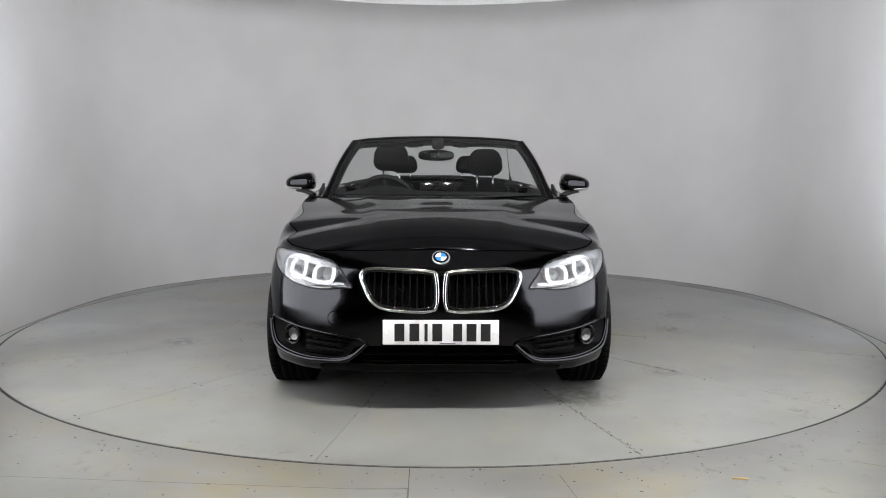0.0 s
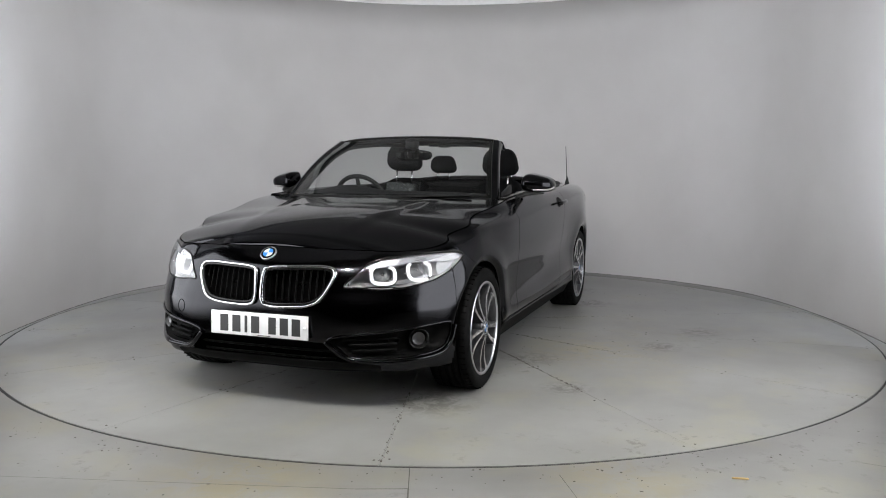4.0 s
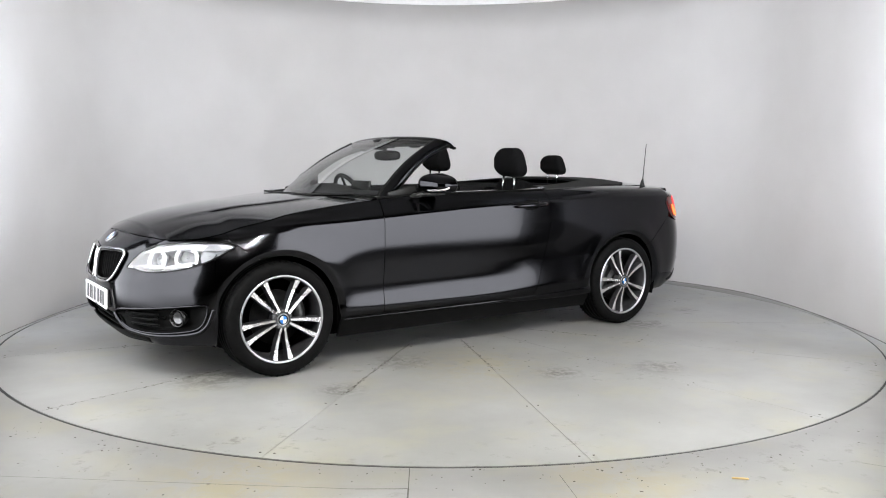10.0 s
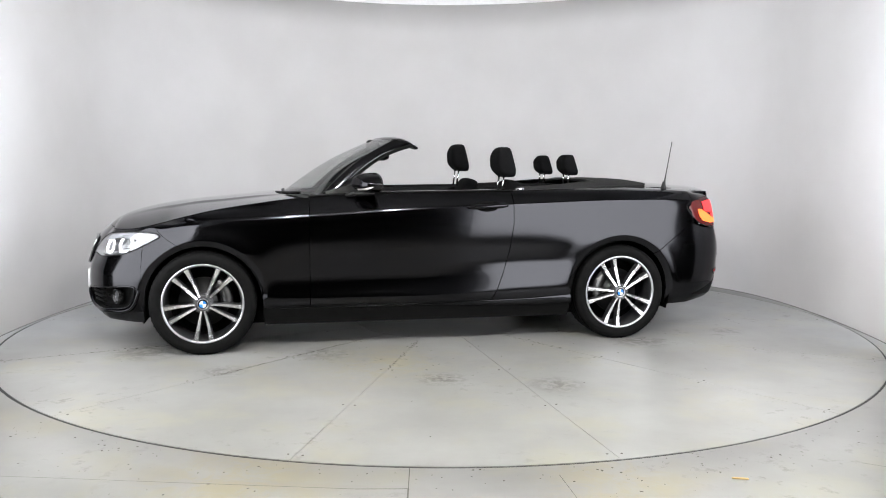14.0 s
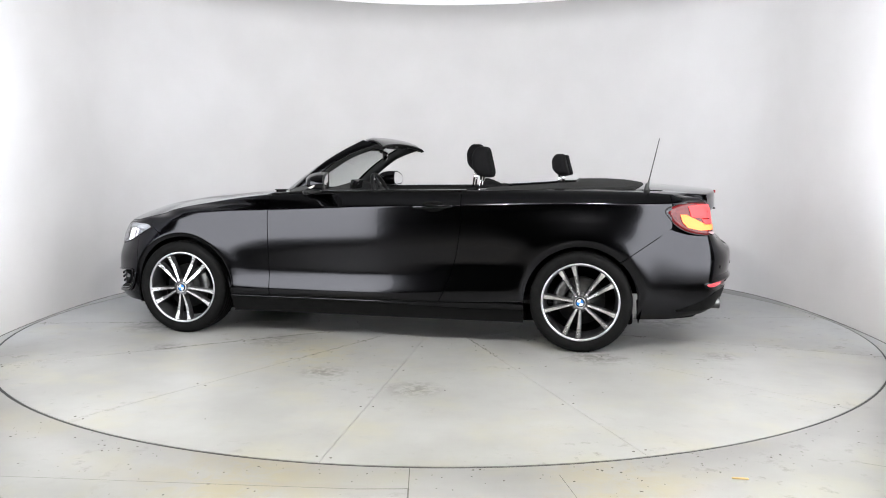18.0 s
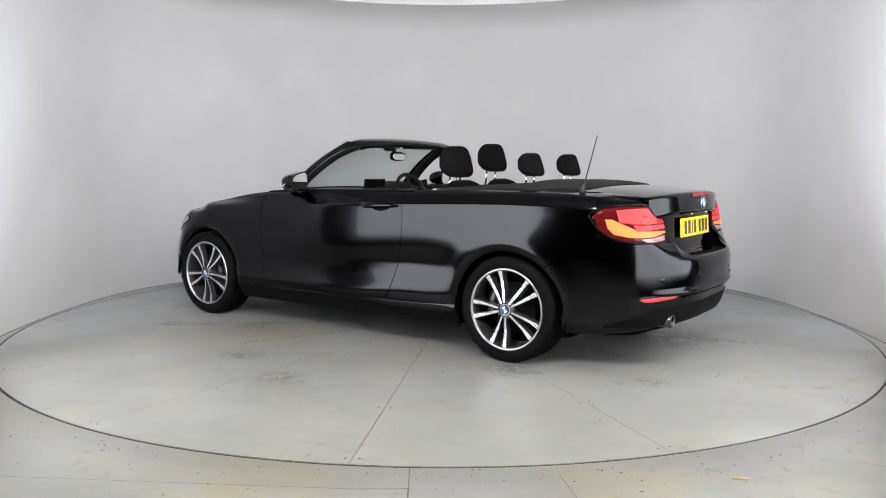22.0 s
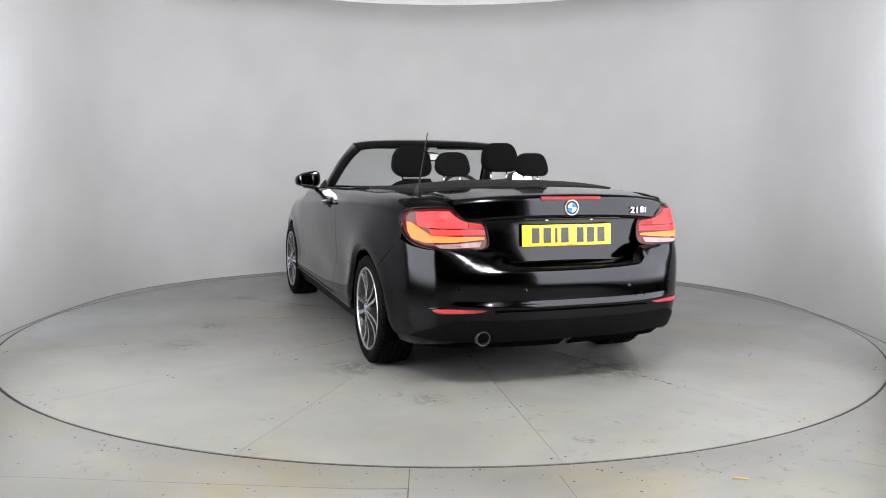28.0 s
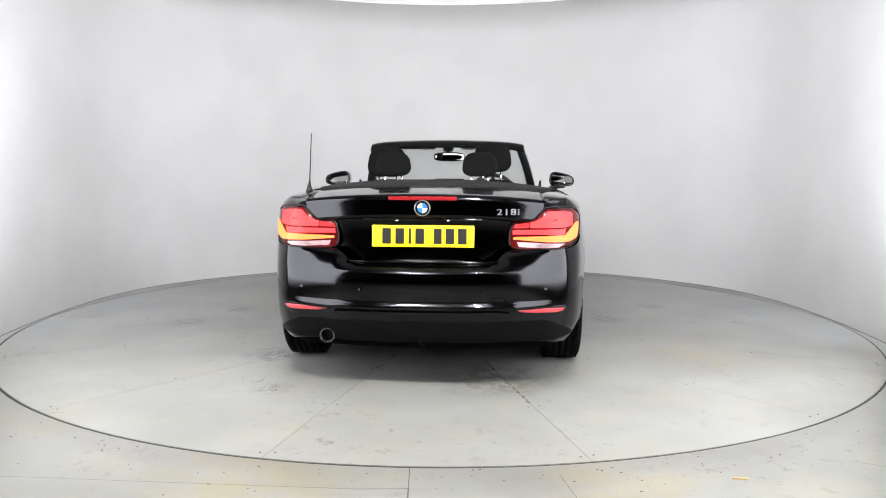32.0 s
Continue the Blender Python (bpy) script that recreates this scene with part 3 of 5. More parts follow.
    tagged(put("ceiling", *box((0, 0, 4.15), (18, 18, 0.1), 0.0), BLACKWALL, smooth=False), "dark ceiling", kind="structure")


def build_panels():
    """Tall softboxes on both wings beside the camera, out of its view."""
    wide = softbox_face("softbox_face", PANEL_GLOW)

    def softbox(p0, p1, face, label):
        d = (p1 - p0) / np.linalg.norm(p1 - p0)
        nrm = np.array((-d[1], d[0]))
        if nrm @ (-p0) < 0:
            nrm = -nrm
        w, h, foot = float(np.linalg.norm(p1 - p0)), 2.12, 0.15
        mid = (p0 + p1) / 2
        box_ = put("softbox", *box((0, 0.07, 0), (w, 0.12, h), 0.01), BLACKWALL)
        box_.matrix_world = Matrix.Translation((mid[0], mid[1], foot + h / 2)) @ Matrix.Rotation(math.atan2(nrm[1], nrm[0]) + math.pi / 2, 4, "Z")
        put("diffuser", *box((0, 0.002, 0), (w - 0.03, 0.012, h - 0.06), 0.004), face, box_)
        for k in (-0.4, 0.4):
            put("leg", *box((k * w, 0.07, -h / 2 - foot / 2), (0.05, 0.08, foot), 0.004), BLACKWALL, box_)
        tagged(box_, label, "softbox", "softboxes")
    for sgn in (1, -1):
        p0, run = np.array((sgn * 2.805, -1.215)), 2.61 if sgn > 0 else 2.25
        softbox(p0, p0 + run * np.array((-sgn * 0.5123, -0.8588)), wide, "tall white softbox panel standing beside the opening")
    # unseen upright strips added to brighten the wall's ends; barn doors shield the platform
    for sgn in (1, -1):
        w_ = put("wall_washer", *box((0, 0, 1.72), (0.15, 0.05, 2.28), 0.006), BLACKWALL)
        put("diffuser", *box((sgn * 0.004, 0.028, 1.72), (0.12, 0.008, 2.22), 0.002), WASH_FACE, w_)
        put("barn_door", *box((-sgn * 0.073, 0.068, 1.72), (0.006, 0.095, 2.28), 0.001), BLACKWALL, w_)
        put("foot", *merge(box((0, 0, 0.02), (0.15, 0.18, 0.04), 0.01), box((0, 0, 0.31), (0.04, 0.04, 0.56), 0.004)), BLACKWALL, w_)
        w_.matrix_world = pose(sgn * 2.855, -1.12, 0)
        tagged(w_, "slim upright light strip with a black barn door, added unseen to brighten the wall's end", "light strip", "wall washers")
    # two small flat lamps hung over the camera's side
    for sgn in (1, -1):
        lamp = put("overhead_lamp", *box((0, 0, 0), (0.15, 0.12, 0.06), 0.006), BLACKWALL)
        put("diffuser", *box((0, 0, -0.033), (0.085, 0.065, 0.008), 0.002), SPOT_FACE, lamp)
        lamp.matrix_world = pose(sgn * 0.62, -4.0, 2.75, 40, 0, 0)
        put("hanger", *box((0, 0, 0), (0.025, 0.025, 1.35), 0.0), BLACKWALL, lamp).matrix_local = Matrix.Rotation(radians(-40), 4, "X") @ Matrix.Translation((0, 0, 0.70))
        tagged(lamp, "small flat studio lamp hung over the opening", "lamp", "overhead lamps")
    # unseen, faintly glowing disc added over the platform as fill, hung from the roof
    a = np.linspace(0, 2 * np.pi, 97)
    P = np.array([[(r * np.cos(q), r * np.sin(q), 3.10) for r in (0.01, 1.5, 2.93)] for q in a])
    disc = put("light_ceiling", *grid(facing_out(P, (0, 0, -1)), 0.05), CEILING_FACE)
    for k in range(4):
        q = radians(45 + 90 * k)
        put("hanger", *box((2.0 * math.cos(q), 2.0 * math.sin(q), 3.65), (0.03, 0.03, 0.90), 0.0), BLACKWALL, disc)
    tagged(disc, "round faintly glowing fill disc added over the platform, out of view", "ceiling light")


def build_table():
    """The platform: fourteen sector panels round a centre plate, each screwed down along its seams."""
    a = np.linspace(0, 2 * np.pi, 181)
    P = np.array([[(r * np.cos(q), r * np.sin(q), z) for r, z in ((0.02, -0.006), (TABLE_R - 0.010, -0.006), (TABLE_R - 0.010, -0.03))] for q in a])
    t = tagged(put("turntable", *grid(facing_out(P, (0, 0, 1))), SEAM_DARK), "round grey turntable platform of worn sector panels", "turntable")
    step = 2 * np.pi / 14
    R0, R1, g = 0.62, TABLE_R - 0.006, 0.0011

    def sector(k):
        a0 = radians(15.4) + k * step
        q = np.linspace(a0, a0 + step, 19)
        P = []
        for r in (R0, 1.2, 1.8, 2.4, R1):
            P.append([(r * np.cos(x), r * np.sin(x), 0.0) for x in np.concatenate([[q[0] + g / r], q[1:-1], [q[-1] - g / r]])])
        return grid(facing_out(np.array(P), (0, 0, 1)), 0.005)
    for k in range(14):
        put("platform_panel", *sector(k), FLOOR, t, smooth=False)
    c = np.array([[(r * np.cos(x), r * np.sin(x), 0.0) for r in (0.002, R0 - 0.003)] for x in a])
    put("centre_plate", *grid(facing_out(c, (0, 0, 1)), 0.005), FLOOR, t)
    rnd = random.Random(11)
    v, f = lathe([(0.0055, 0.0), (0.005, 0.0010), (0.0005, 0.0006)], 10)
    v = v[:, [0, 2, 1]]
    me = mesh_of("screw", v, [tuple(reversed(x)) for x in f], GRIT, False)
    for k in range(14):
        for r in (0.9, 1.5, 2.2, 2.88):
            for sd in (-1, 1):
                x = radians(15.4) + k * step + sd * (0.028 + 0.004 * rnd.random()) / r
                o = new("screw", me)
                o.parent = t
                rr = r + rnd.uniform(-0.01, 0.01)
                o.location = (rr * math.cos(x), rr * math.sin(x), 0.0)
    # scuffs of grit round the wheels' tracks
    bits = []
    for _ in range(150):
        cx, cy, sp = rnd.choice(((-1.6, -0.4, 0.25), (1.95, 0.62, 0.22), (0.9, 0.9, 0.22), (0.35, 1.35, 0.35), (-0.9, 1.2, 0.4), (-1.0, -1.6, 0.35), (1.3, -1.0, 0.5), (-1.5, 0.9, 0.4), (0.0, 0.0, 1.6)))
        c = np.array((rnd.gauss(cx, sp), rnd.gauss(cy, sp), 0.0006))
        if np.hypot(c[0], c[1]) > 2.85:
            continue
        k, e, tw = rnd.uniform(0.0015, 0.006), rnd.uniform(0.3, 1.2), rnd.uniform(0, 3.1)
        pts = []
        for j in range(7):
            q = 2 * np.pi * j / 7
            x, y = k * 1.6 * math.cos(q) * rnd.uniform(0.6, 1.2), k * e * math.sin(q) * rnd.uniform(0.6, 1.2)
            pts.append(c + np.array((x * math.cos(tw) - y * math.sin(tw), x * math.sin(tw) + y * math.cos(tw), 0.0008 * rnd.random())))
        bits.append((np.array(pts), [tuple(range(7))]))
    # dirt packed along the worst seams
    for seam, r0, r1, count in ((1, 0.85, 2.05, 150), (-7, 1.15, 2.15, 120), (2, 0.7, 1.5, 70), (0, 1.9, 2.9, 60), (4, 0.7, 1.2, 40), (6, 1.0, 1.5, 40), (-1, 1.6, 2.4, 30)):
        for _ in range(count):
            r, off = rnd.uniform(r0, r1), rnd.gauss(0, 0.006)
            ang = radians(15.4) + seam * step
            ca, sa, lo, wi = math.cos(ang), math.sin(ang), rnd.uniform(0.003, 0.016), rnd.uniform(0.001, 0.004)
            pts = []
            for j in range(6):
                q = 2 * np.pi * j / 6
                x, y = r + lo * math.cos(q) * rnd.uniform(0.6, 1.2), off + wi * math.sin(q) * rnd.uniform(0.5, 1.3)
                pts.append(np.array((x * ca - y * sa, x * sa + y * ca, 0.0006 + 0.0008 * rnd.random())))
            bits.append((np.array(pts), [tuple(range(6))]))
    tagged(put("grit", *merge(*bits), GRIT, t, smooth=False), kind="stuff")
    return t


build_room()
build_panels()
table = build_table()


# ---- the car ----
car = new("convertible_car")
tagged(car, "black metallic two-door convertible car, roof folded, on a turntable", "car")

HEAD = [(.420, .602), (.475, .655), (.525, .692), (.60, .720), (.72, .736), (.85, .745), (1.0, .747), (1.075, .741), (1.108, .722), (1.055, .694), (.985, .660), (.88, .622), (.75, .598), (.63, .588), (.545, .590), (.482, .598)]
KIDNEY = [(.020, .655), (.05, .682), (.19, .689), (.325, .689), (.374, .666), (.348, .60), (.305, .54), (.25, .515), (.15, .506), (.05, .508), (.018, .54)]
FOG = [(.345, .352), (.40, .378), (.55, .392), (.75, .410), (.93, .422), (.955, .395), (.93, .325), (.87, .288), (.70, .270), (.52, .268), (.42, .292)]
INTAKE = [(-.39, .335), (-.30, .345), (0, .348), (.30, .345), (.39, .335), (.44, .265), (.40, .235), (0, .228), (-.40, .235), (-.44, .265)]
TAIL = [(4.552, .893), (4.638, .932), (4.76, .944), (4.91, .944), (4.955, .915), (5.0, .884), (5.10, .872), (5.138, .80), (5.118, .738), (4.95, .733), (4.80, .740), (4.70, .757), (4.62, .795), (4.570, .850)]
REFLECTOR = [(4.842, .434), (5.0, .442), (5.135, .444), (5.10, .424), (4.98, .417), (4.87, .414)]
S_DOOR_F = s_of(0.705)


def span(s0, s1, zlo, zhi, ns, nz, power=1.0):
    """Points of the skin from s0 to s1 and zlo to zhi; each is a number or a function (s0, s1 of v; z of s)."""
    V = np.linspace(0, 1, nz)
    a, b = (s0(0.5) if callable(s0) else s0), (s1(0.5) if callable(s1) else s1)
    U = list(np.linspace(0, 1, ns))
    for hx in HUBS:  # closer columns where the wheel arches begin and end
        for e in (s_of(hx + ARCH_R), s_of(hx - ARCH_R)):
            for sg in (1, -1):
                U += [u for u in (np.array((-.024, -.016, -.010, -.006, -.003, -.001, .001, .003, .006, .010, .016, .024)) + sg * e - a) / (b - a) if 0 < u < 1]
    U = np.array(sorted(U))
    S = np.zeros((len(U), nz))
    for j, v in enumerate(V):
        a, b = (s0(v) if callable(s0) else s0), (s1(v) if callable(s1) else s1)
        S[:, j] = a + (b - a) * U
    A = np.abs(S)
    lo = zlo(A) if callable(zlo) else zlo + 0 * A
    hi = zhi(A) if callable(zhi) else zhi + 0 * A
    Z = lo + (hi - lo) * (V[None] ** power)
    return S, Z


def skin_panel(name, S, Z, toward, parent, holes=(), rim=0.014, off=0.0, mat=PAINT, sides=2):
    P = skin(S, Z, off)
    cs, cz = (S[1:, 1:] + S[:-1, :-1]) / 2, (Z[1:, 1:] + Z[:-1, :-1]) / 2
    hole = np.zeros(cs.shape, bool)
    for h in holes:
        hole |= inside(h, cs, cz)
    Q = facing_out(P, toward)
    N = skin_normals(S, Z, off)
    if Q is not P:
        hole, N = hole[::-1], N[::-1]
    v, f = grid(Q, rim, hole)
    if sides == 1:
        made = put(name, v, f, mat, parent)
        shade(made, [(0, N)])
        return made
    made = both(name, v, f, mat, parent)
    shade(made[0], [(0, N)])
    shade(made[1], [(0, N * np.array((1, -1, 1)))])
    return made


def shrink(poly, k):
    c = np.mean(poly, 0)
    return [(c[0] + (a - c[0]) * k, c[1] + (b - c[1]) * (k - (1 - k) * 1.5)) for a, b in poly]


def build_shell():
    # front bumper with its openings
    seam_x = lambda v: s_of(1.455 + 0.19 * v)
    S, Z = span(lambda v: -seam_x(v), seam_x, lambda a: arch(a, 0.205), lambda a: Z_TOP(a) - 0.002, 260, 64)
    smooth_holes = []
    for poly in (HEAD, KIDNEY, FOG):
        c = shrink(catmull(poly, 60, True), 0.985)
        smooth_holes += [c, mirror_s(c)]
    smooth_holes.append(shrink(catmull(INTAKE, 60, True), 0.985))
    skin_panel("front_bumper", S, Z, (1, 0, 0), car, smooth_holes, sides=1)
    # fenders, doors, quarters, rear bumper
    gap = 0.0022
    S, Z = span(lambda v: seam_x(v) + gap, S_DOOR_F - gap, lambda a: arch(a, 0.288), lambda a: Z_TOP(a) - 0.002, 60, 44)
    skin_panel("front_fender", S, Z, (0, 1, 0), car)
    rear_edge = lambda v: s_of(float(np.interp(v, [0, 0.1, 0.25, 0.44, 0.7, 1.0], [-0.450, -0.487, -0.528, -0.567, -0.594, -0.590])))
    S, Z = span(S_DOOR_F + gap, lambda v: rear_edge(v) - gap, 0.290, lambda a: Z_TOP(a), 90, 56)
    doors = skin_panel("door", S, Z, (0, 1, 0), car)
    def seam_z(a):
        """The seam that climbs from the rear arch to the tail lamp."""
        x = np.interp(a, ARC, OUTLINE[:, 0])
        return np.where(x < -1.45, 0.555 + (-1.56 - x) * 0.70, 0.0)
    S, Z = span(lambda v: rear_edge(v) + gap, s_of(-1.885) - gap, lambda a: np.maximum(arch(a, 0.288), seam_z(a) + 0.0025), lambda a: Z_TOP(a), 120, 60)
    tail_hole = shrink(catmull(TAIL, 60, True), 0.93)
    skin_panel("rear_quarter_panel", S, Z, (0, 1, 0), car, [tail_hole])
    # the deck's painted shoulder behind the quarter, above the tail lamp
    S, Z = span(s_of(-1.885) + gap, s_of(-2.185), lambda a: np.interp(a, [4.93, 4.99], [0.928, 0.888]), lambda a: Z_TOP(a), 36, 14)
    skin_panel("rear_shoulder", S, Z, (-1, 1, 0.5), car, [tail_hole])
    top = spline([(s_of(-1.5), 0.513), (s_of(-1.60), 0.583), (s_of(-1.71), 0.660), (s_of(-1.80), 0.723), (s_of(-1.875), 0.7755), (s_of(-1.91), 0.765), (s_of(-1.99), 0.745), (S_R1, 0.735), (S_R05, 0.735), (S_R05 + 0.04, 0.718), (S_R05 + 0.10, 0.672), (S_R05 + .15, .652), (S_END, .648)])
    bumper = []
    for sgn in (1, -1):
        S, Z = span(s_of(-1.575), S_END, lambda a: np.minimum(arch(a, 0.215 + 0.05 * np.clip((a - 4.6) / 0.4, 0, 1)), top(a) - 0.004), lambda a: top(a) - 0.003, 150, 50)
        bumper.append((S * sgn, Z))
    halves, norms = [], []
    for (S, Z), toward in zip(bumper, ((-1, 0.6, 0), (-1, -0.6, 0))):
        P, N = skin(S, Z), skin_normals(S, Z)
        Q = facing_out(P, toward)
        halves.append(grid(Q, 0.012))
        norms.append(N if Q is P else N[::-1])
    shade(put("rear_bumper", *merge(*halves), PAINT, car), [(0, norms[0]), (len(halves[0][0]), norms[1])])
    # sills
    S, Z = span(s_of(0.985), s_of(-0.991), 0.165, 0.284, 80, 14)
    x = np.interp(S, ARC, OUTLINE[:, 0])
    tuck = 0.30 * (0.272 - Z) + 0.004 * np.clip((Z - 0.272) / 0.01, 0, 1)
    skin_panel("side_sill", S, Z, (0, 1, 0), car, off=0.006 - np.clip(tuck, 0, 1), mat=LOWER)
    # flared blade along the sill's top, rising to the rear wheel
    xs = np.linspace(0.97, -0.991, 70)
    sx = np.array([s_of(q) for q in xs])
    hi = np.interp(-xs, [-0.97, 0.0, 0.41, 0.72, 0.975], [0.2845, 0.2850, 0.287, 0.294, 0.312])
    lo = np.interp(-xs, [-0.97, 0.0, 0.41, 0.72, 0.975], [0.278, 0.272, 0.262, 0.256, 0.262])
    rows = [skin(sx, hi, 0.001), skin(sx, hi - 0.004, 0.004), skin(sx, (hi + lo) / 2, 0.006 + 0.10 * (hi - lo)), skin(sx, lo, 0.010 + 0.16 * (hi - lo)), skin(sx, lo - 0.006, 0.006), skin(sx, lo - 0.010, -0.02)]
    both("sill_blade", *grid(facing_out(np.array(rows), (0, 1, 0))), PAINT, car)
    # added near-black sheet just behind the skin: the gaps' shade put into its colour
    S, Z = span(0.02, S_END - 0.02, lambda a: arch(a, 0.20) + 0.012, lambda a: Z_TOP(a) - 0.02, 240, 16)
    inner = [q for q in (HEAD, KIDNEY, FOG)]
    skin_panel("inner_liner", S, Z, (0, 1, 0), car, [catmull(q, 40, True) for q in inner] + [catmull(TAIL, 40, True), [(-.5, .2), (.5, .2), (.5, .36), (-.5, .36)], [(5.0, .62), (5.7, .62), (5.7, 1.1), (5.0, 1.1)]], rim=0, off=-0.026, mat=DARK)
    return doors


def bonnet_edge(n):
    s = np.concatenate([np.linspace(0.03, 0.75, n // 2), np.linspace(0.78, s_of(0.74), n - n // 2)])
    return skin(s, Z_TOP(s) + 0.0)


CROWN_FIT = np.polyfit([0.70, 1.0, 1.16, 1.33, 1.55, 1.78, 1.90, 1.985], [0.966, 0.951, 0.940, 0.927, 0.904, 0.860, 0.822, 0.784], 4)


def CROWN(x):
    """The bonnet's height along its middle."""
    return np.polyval(CROWN_FIT, np.clip(x, 0.6, 1.985))


def build_bonnet():
    E = bonnet_edge(110)
    b = np.linspace(-1, 1, 101)
    P = np.zeros((len(E), len(b), 3))
    for i, e in enumerate(E):
        x = e[0]
        zc = e[2] + (max(float(CROWN(x)), e[2]) - e[2]) * (1 - (1 - min(1.0, e[1] / 0.55)) ** 2)
        bow = 0.13 * max(0.0, 1 - (x - 0.74) / 0.5)
        P[i, :, 0] = x + bow * (1 - b ** 2)
        P[i, :, 1] = b * (e[1] - 0.004)
        crown = zc - (zc - e[2]) * np.abs(b) ** 2.0
        # raised middle between two creases that close in on the grille
        yc = 0.30 + 0.15 * (1.95 - x) / 1.2
        q = np.clip((yc + 0.05 - np.abs(P[i, :, 1])) / 0.10, 0, 1)
        dome = 0.008 * q * q * (3 - 2 * q) * min(1.0, max(0.0, (1.88 - x) / 0.50)) * min(1.0, max(0.0, (x - 0.70) / 0.25))
        ridge = 0.0022 * np.exp(-((np.abs(P[i, :, 1]) - yc + 0.03) / 0.035) ** 2) * min(1, max(0, (1.88 - x) / 0.5))
        P[i, :, 2] = crown + dome + ridge - 0.004 * min(1.0, max(0.0, (1.97 - x) / 0.35)) * (1 - b ** 4) + 0.002
    v, f = grid(facing_out(P, (0, 0, 1)), 0.012)
    put("bonnet", v, f, PAINT, car)
    # cowl under the windscreen
    y = np.linspace(-0.72, 0.72, 41)
    x0 = 0.74 + 0.125 * (1 - (y / 0.74) ** 2)
    rows = [np.stack([x0 + dx, y, CROWN(x0) + dz - 0.018 * (y / 0.72) ** 2], -1) for dx, dz in ((0.03, -0.012), (-0.02, -0.006), (-0.09, 0.0), (-0.16, -0.01))]
    v, f = grid(facing_out(np.array(rows), (0, 0, 1)))
    put("cowl_panel", v, f, PLASTIC, car)
    for y0, y1, lift in ((-0.55, 0.08, 0.0), (0.02, 0.60, 0.004)):
        yy = np.linspace(y0, y1, 14)
        xx = 0.80 + 0.10 * (1 - (yy / 0.74) ** 2) - 0.07 * np.linspace(0, 1, 14)
        path = np.stack([xx, yy, 0.974 + 0.012 * (0.8 - xx) / 0.1 + lift + 0 * yy], -1)
        arm = put("wiper", *tube(path, np.linspace(0.009, 0.006, 14), 8, flat=0.7), PLASTIC, car)
        blade = path[4:] + np.array([-0.012, 0, -0.006])
        put("wiper_blade", *tube(blade, 0.006, 6, flat=1.4), RUBBER, arm)


# windscreen frame
def screen_point(u, w):
    """u from -1 (right) to 1 (left), w from 0 (base) to 1 (top) on the windscreen."""
    u, w = np.broadcast_arrays(np.asarray(u, float), np.asarray(w, float))
    bx, by, bz = 0.615 + 0.235 * (1 - u ** 2), 0.695 * u, 0.962 + 0.006 * (1 - u ** 2)
    tx, ty, tz = 0.135 + 0.075 * (1 - u ** 2), 0.565 * u, 1.312 + 0.024 * (1 - u ** 2)
    bulge = 0.028 * np.sin(np.pi * w)
    return np.stack([bx + (tx - bx) * w + bulge * 0.5, by + (ty - by) * w, bz + (tz - bz) * w + bulge], -1)


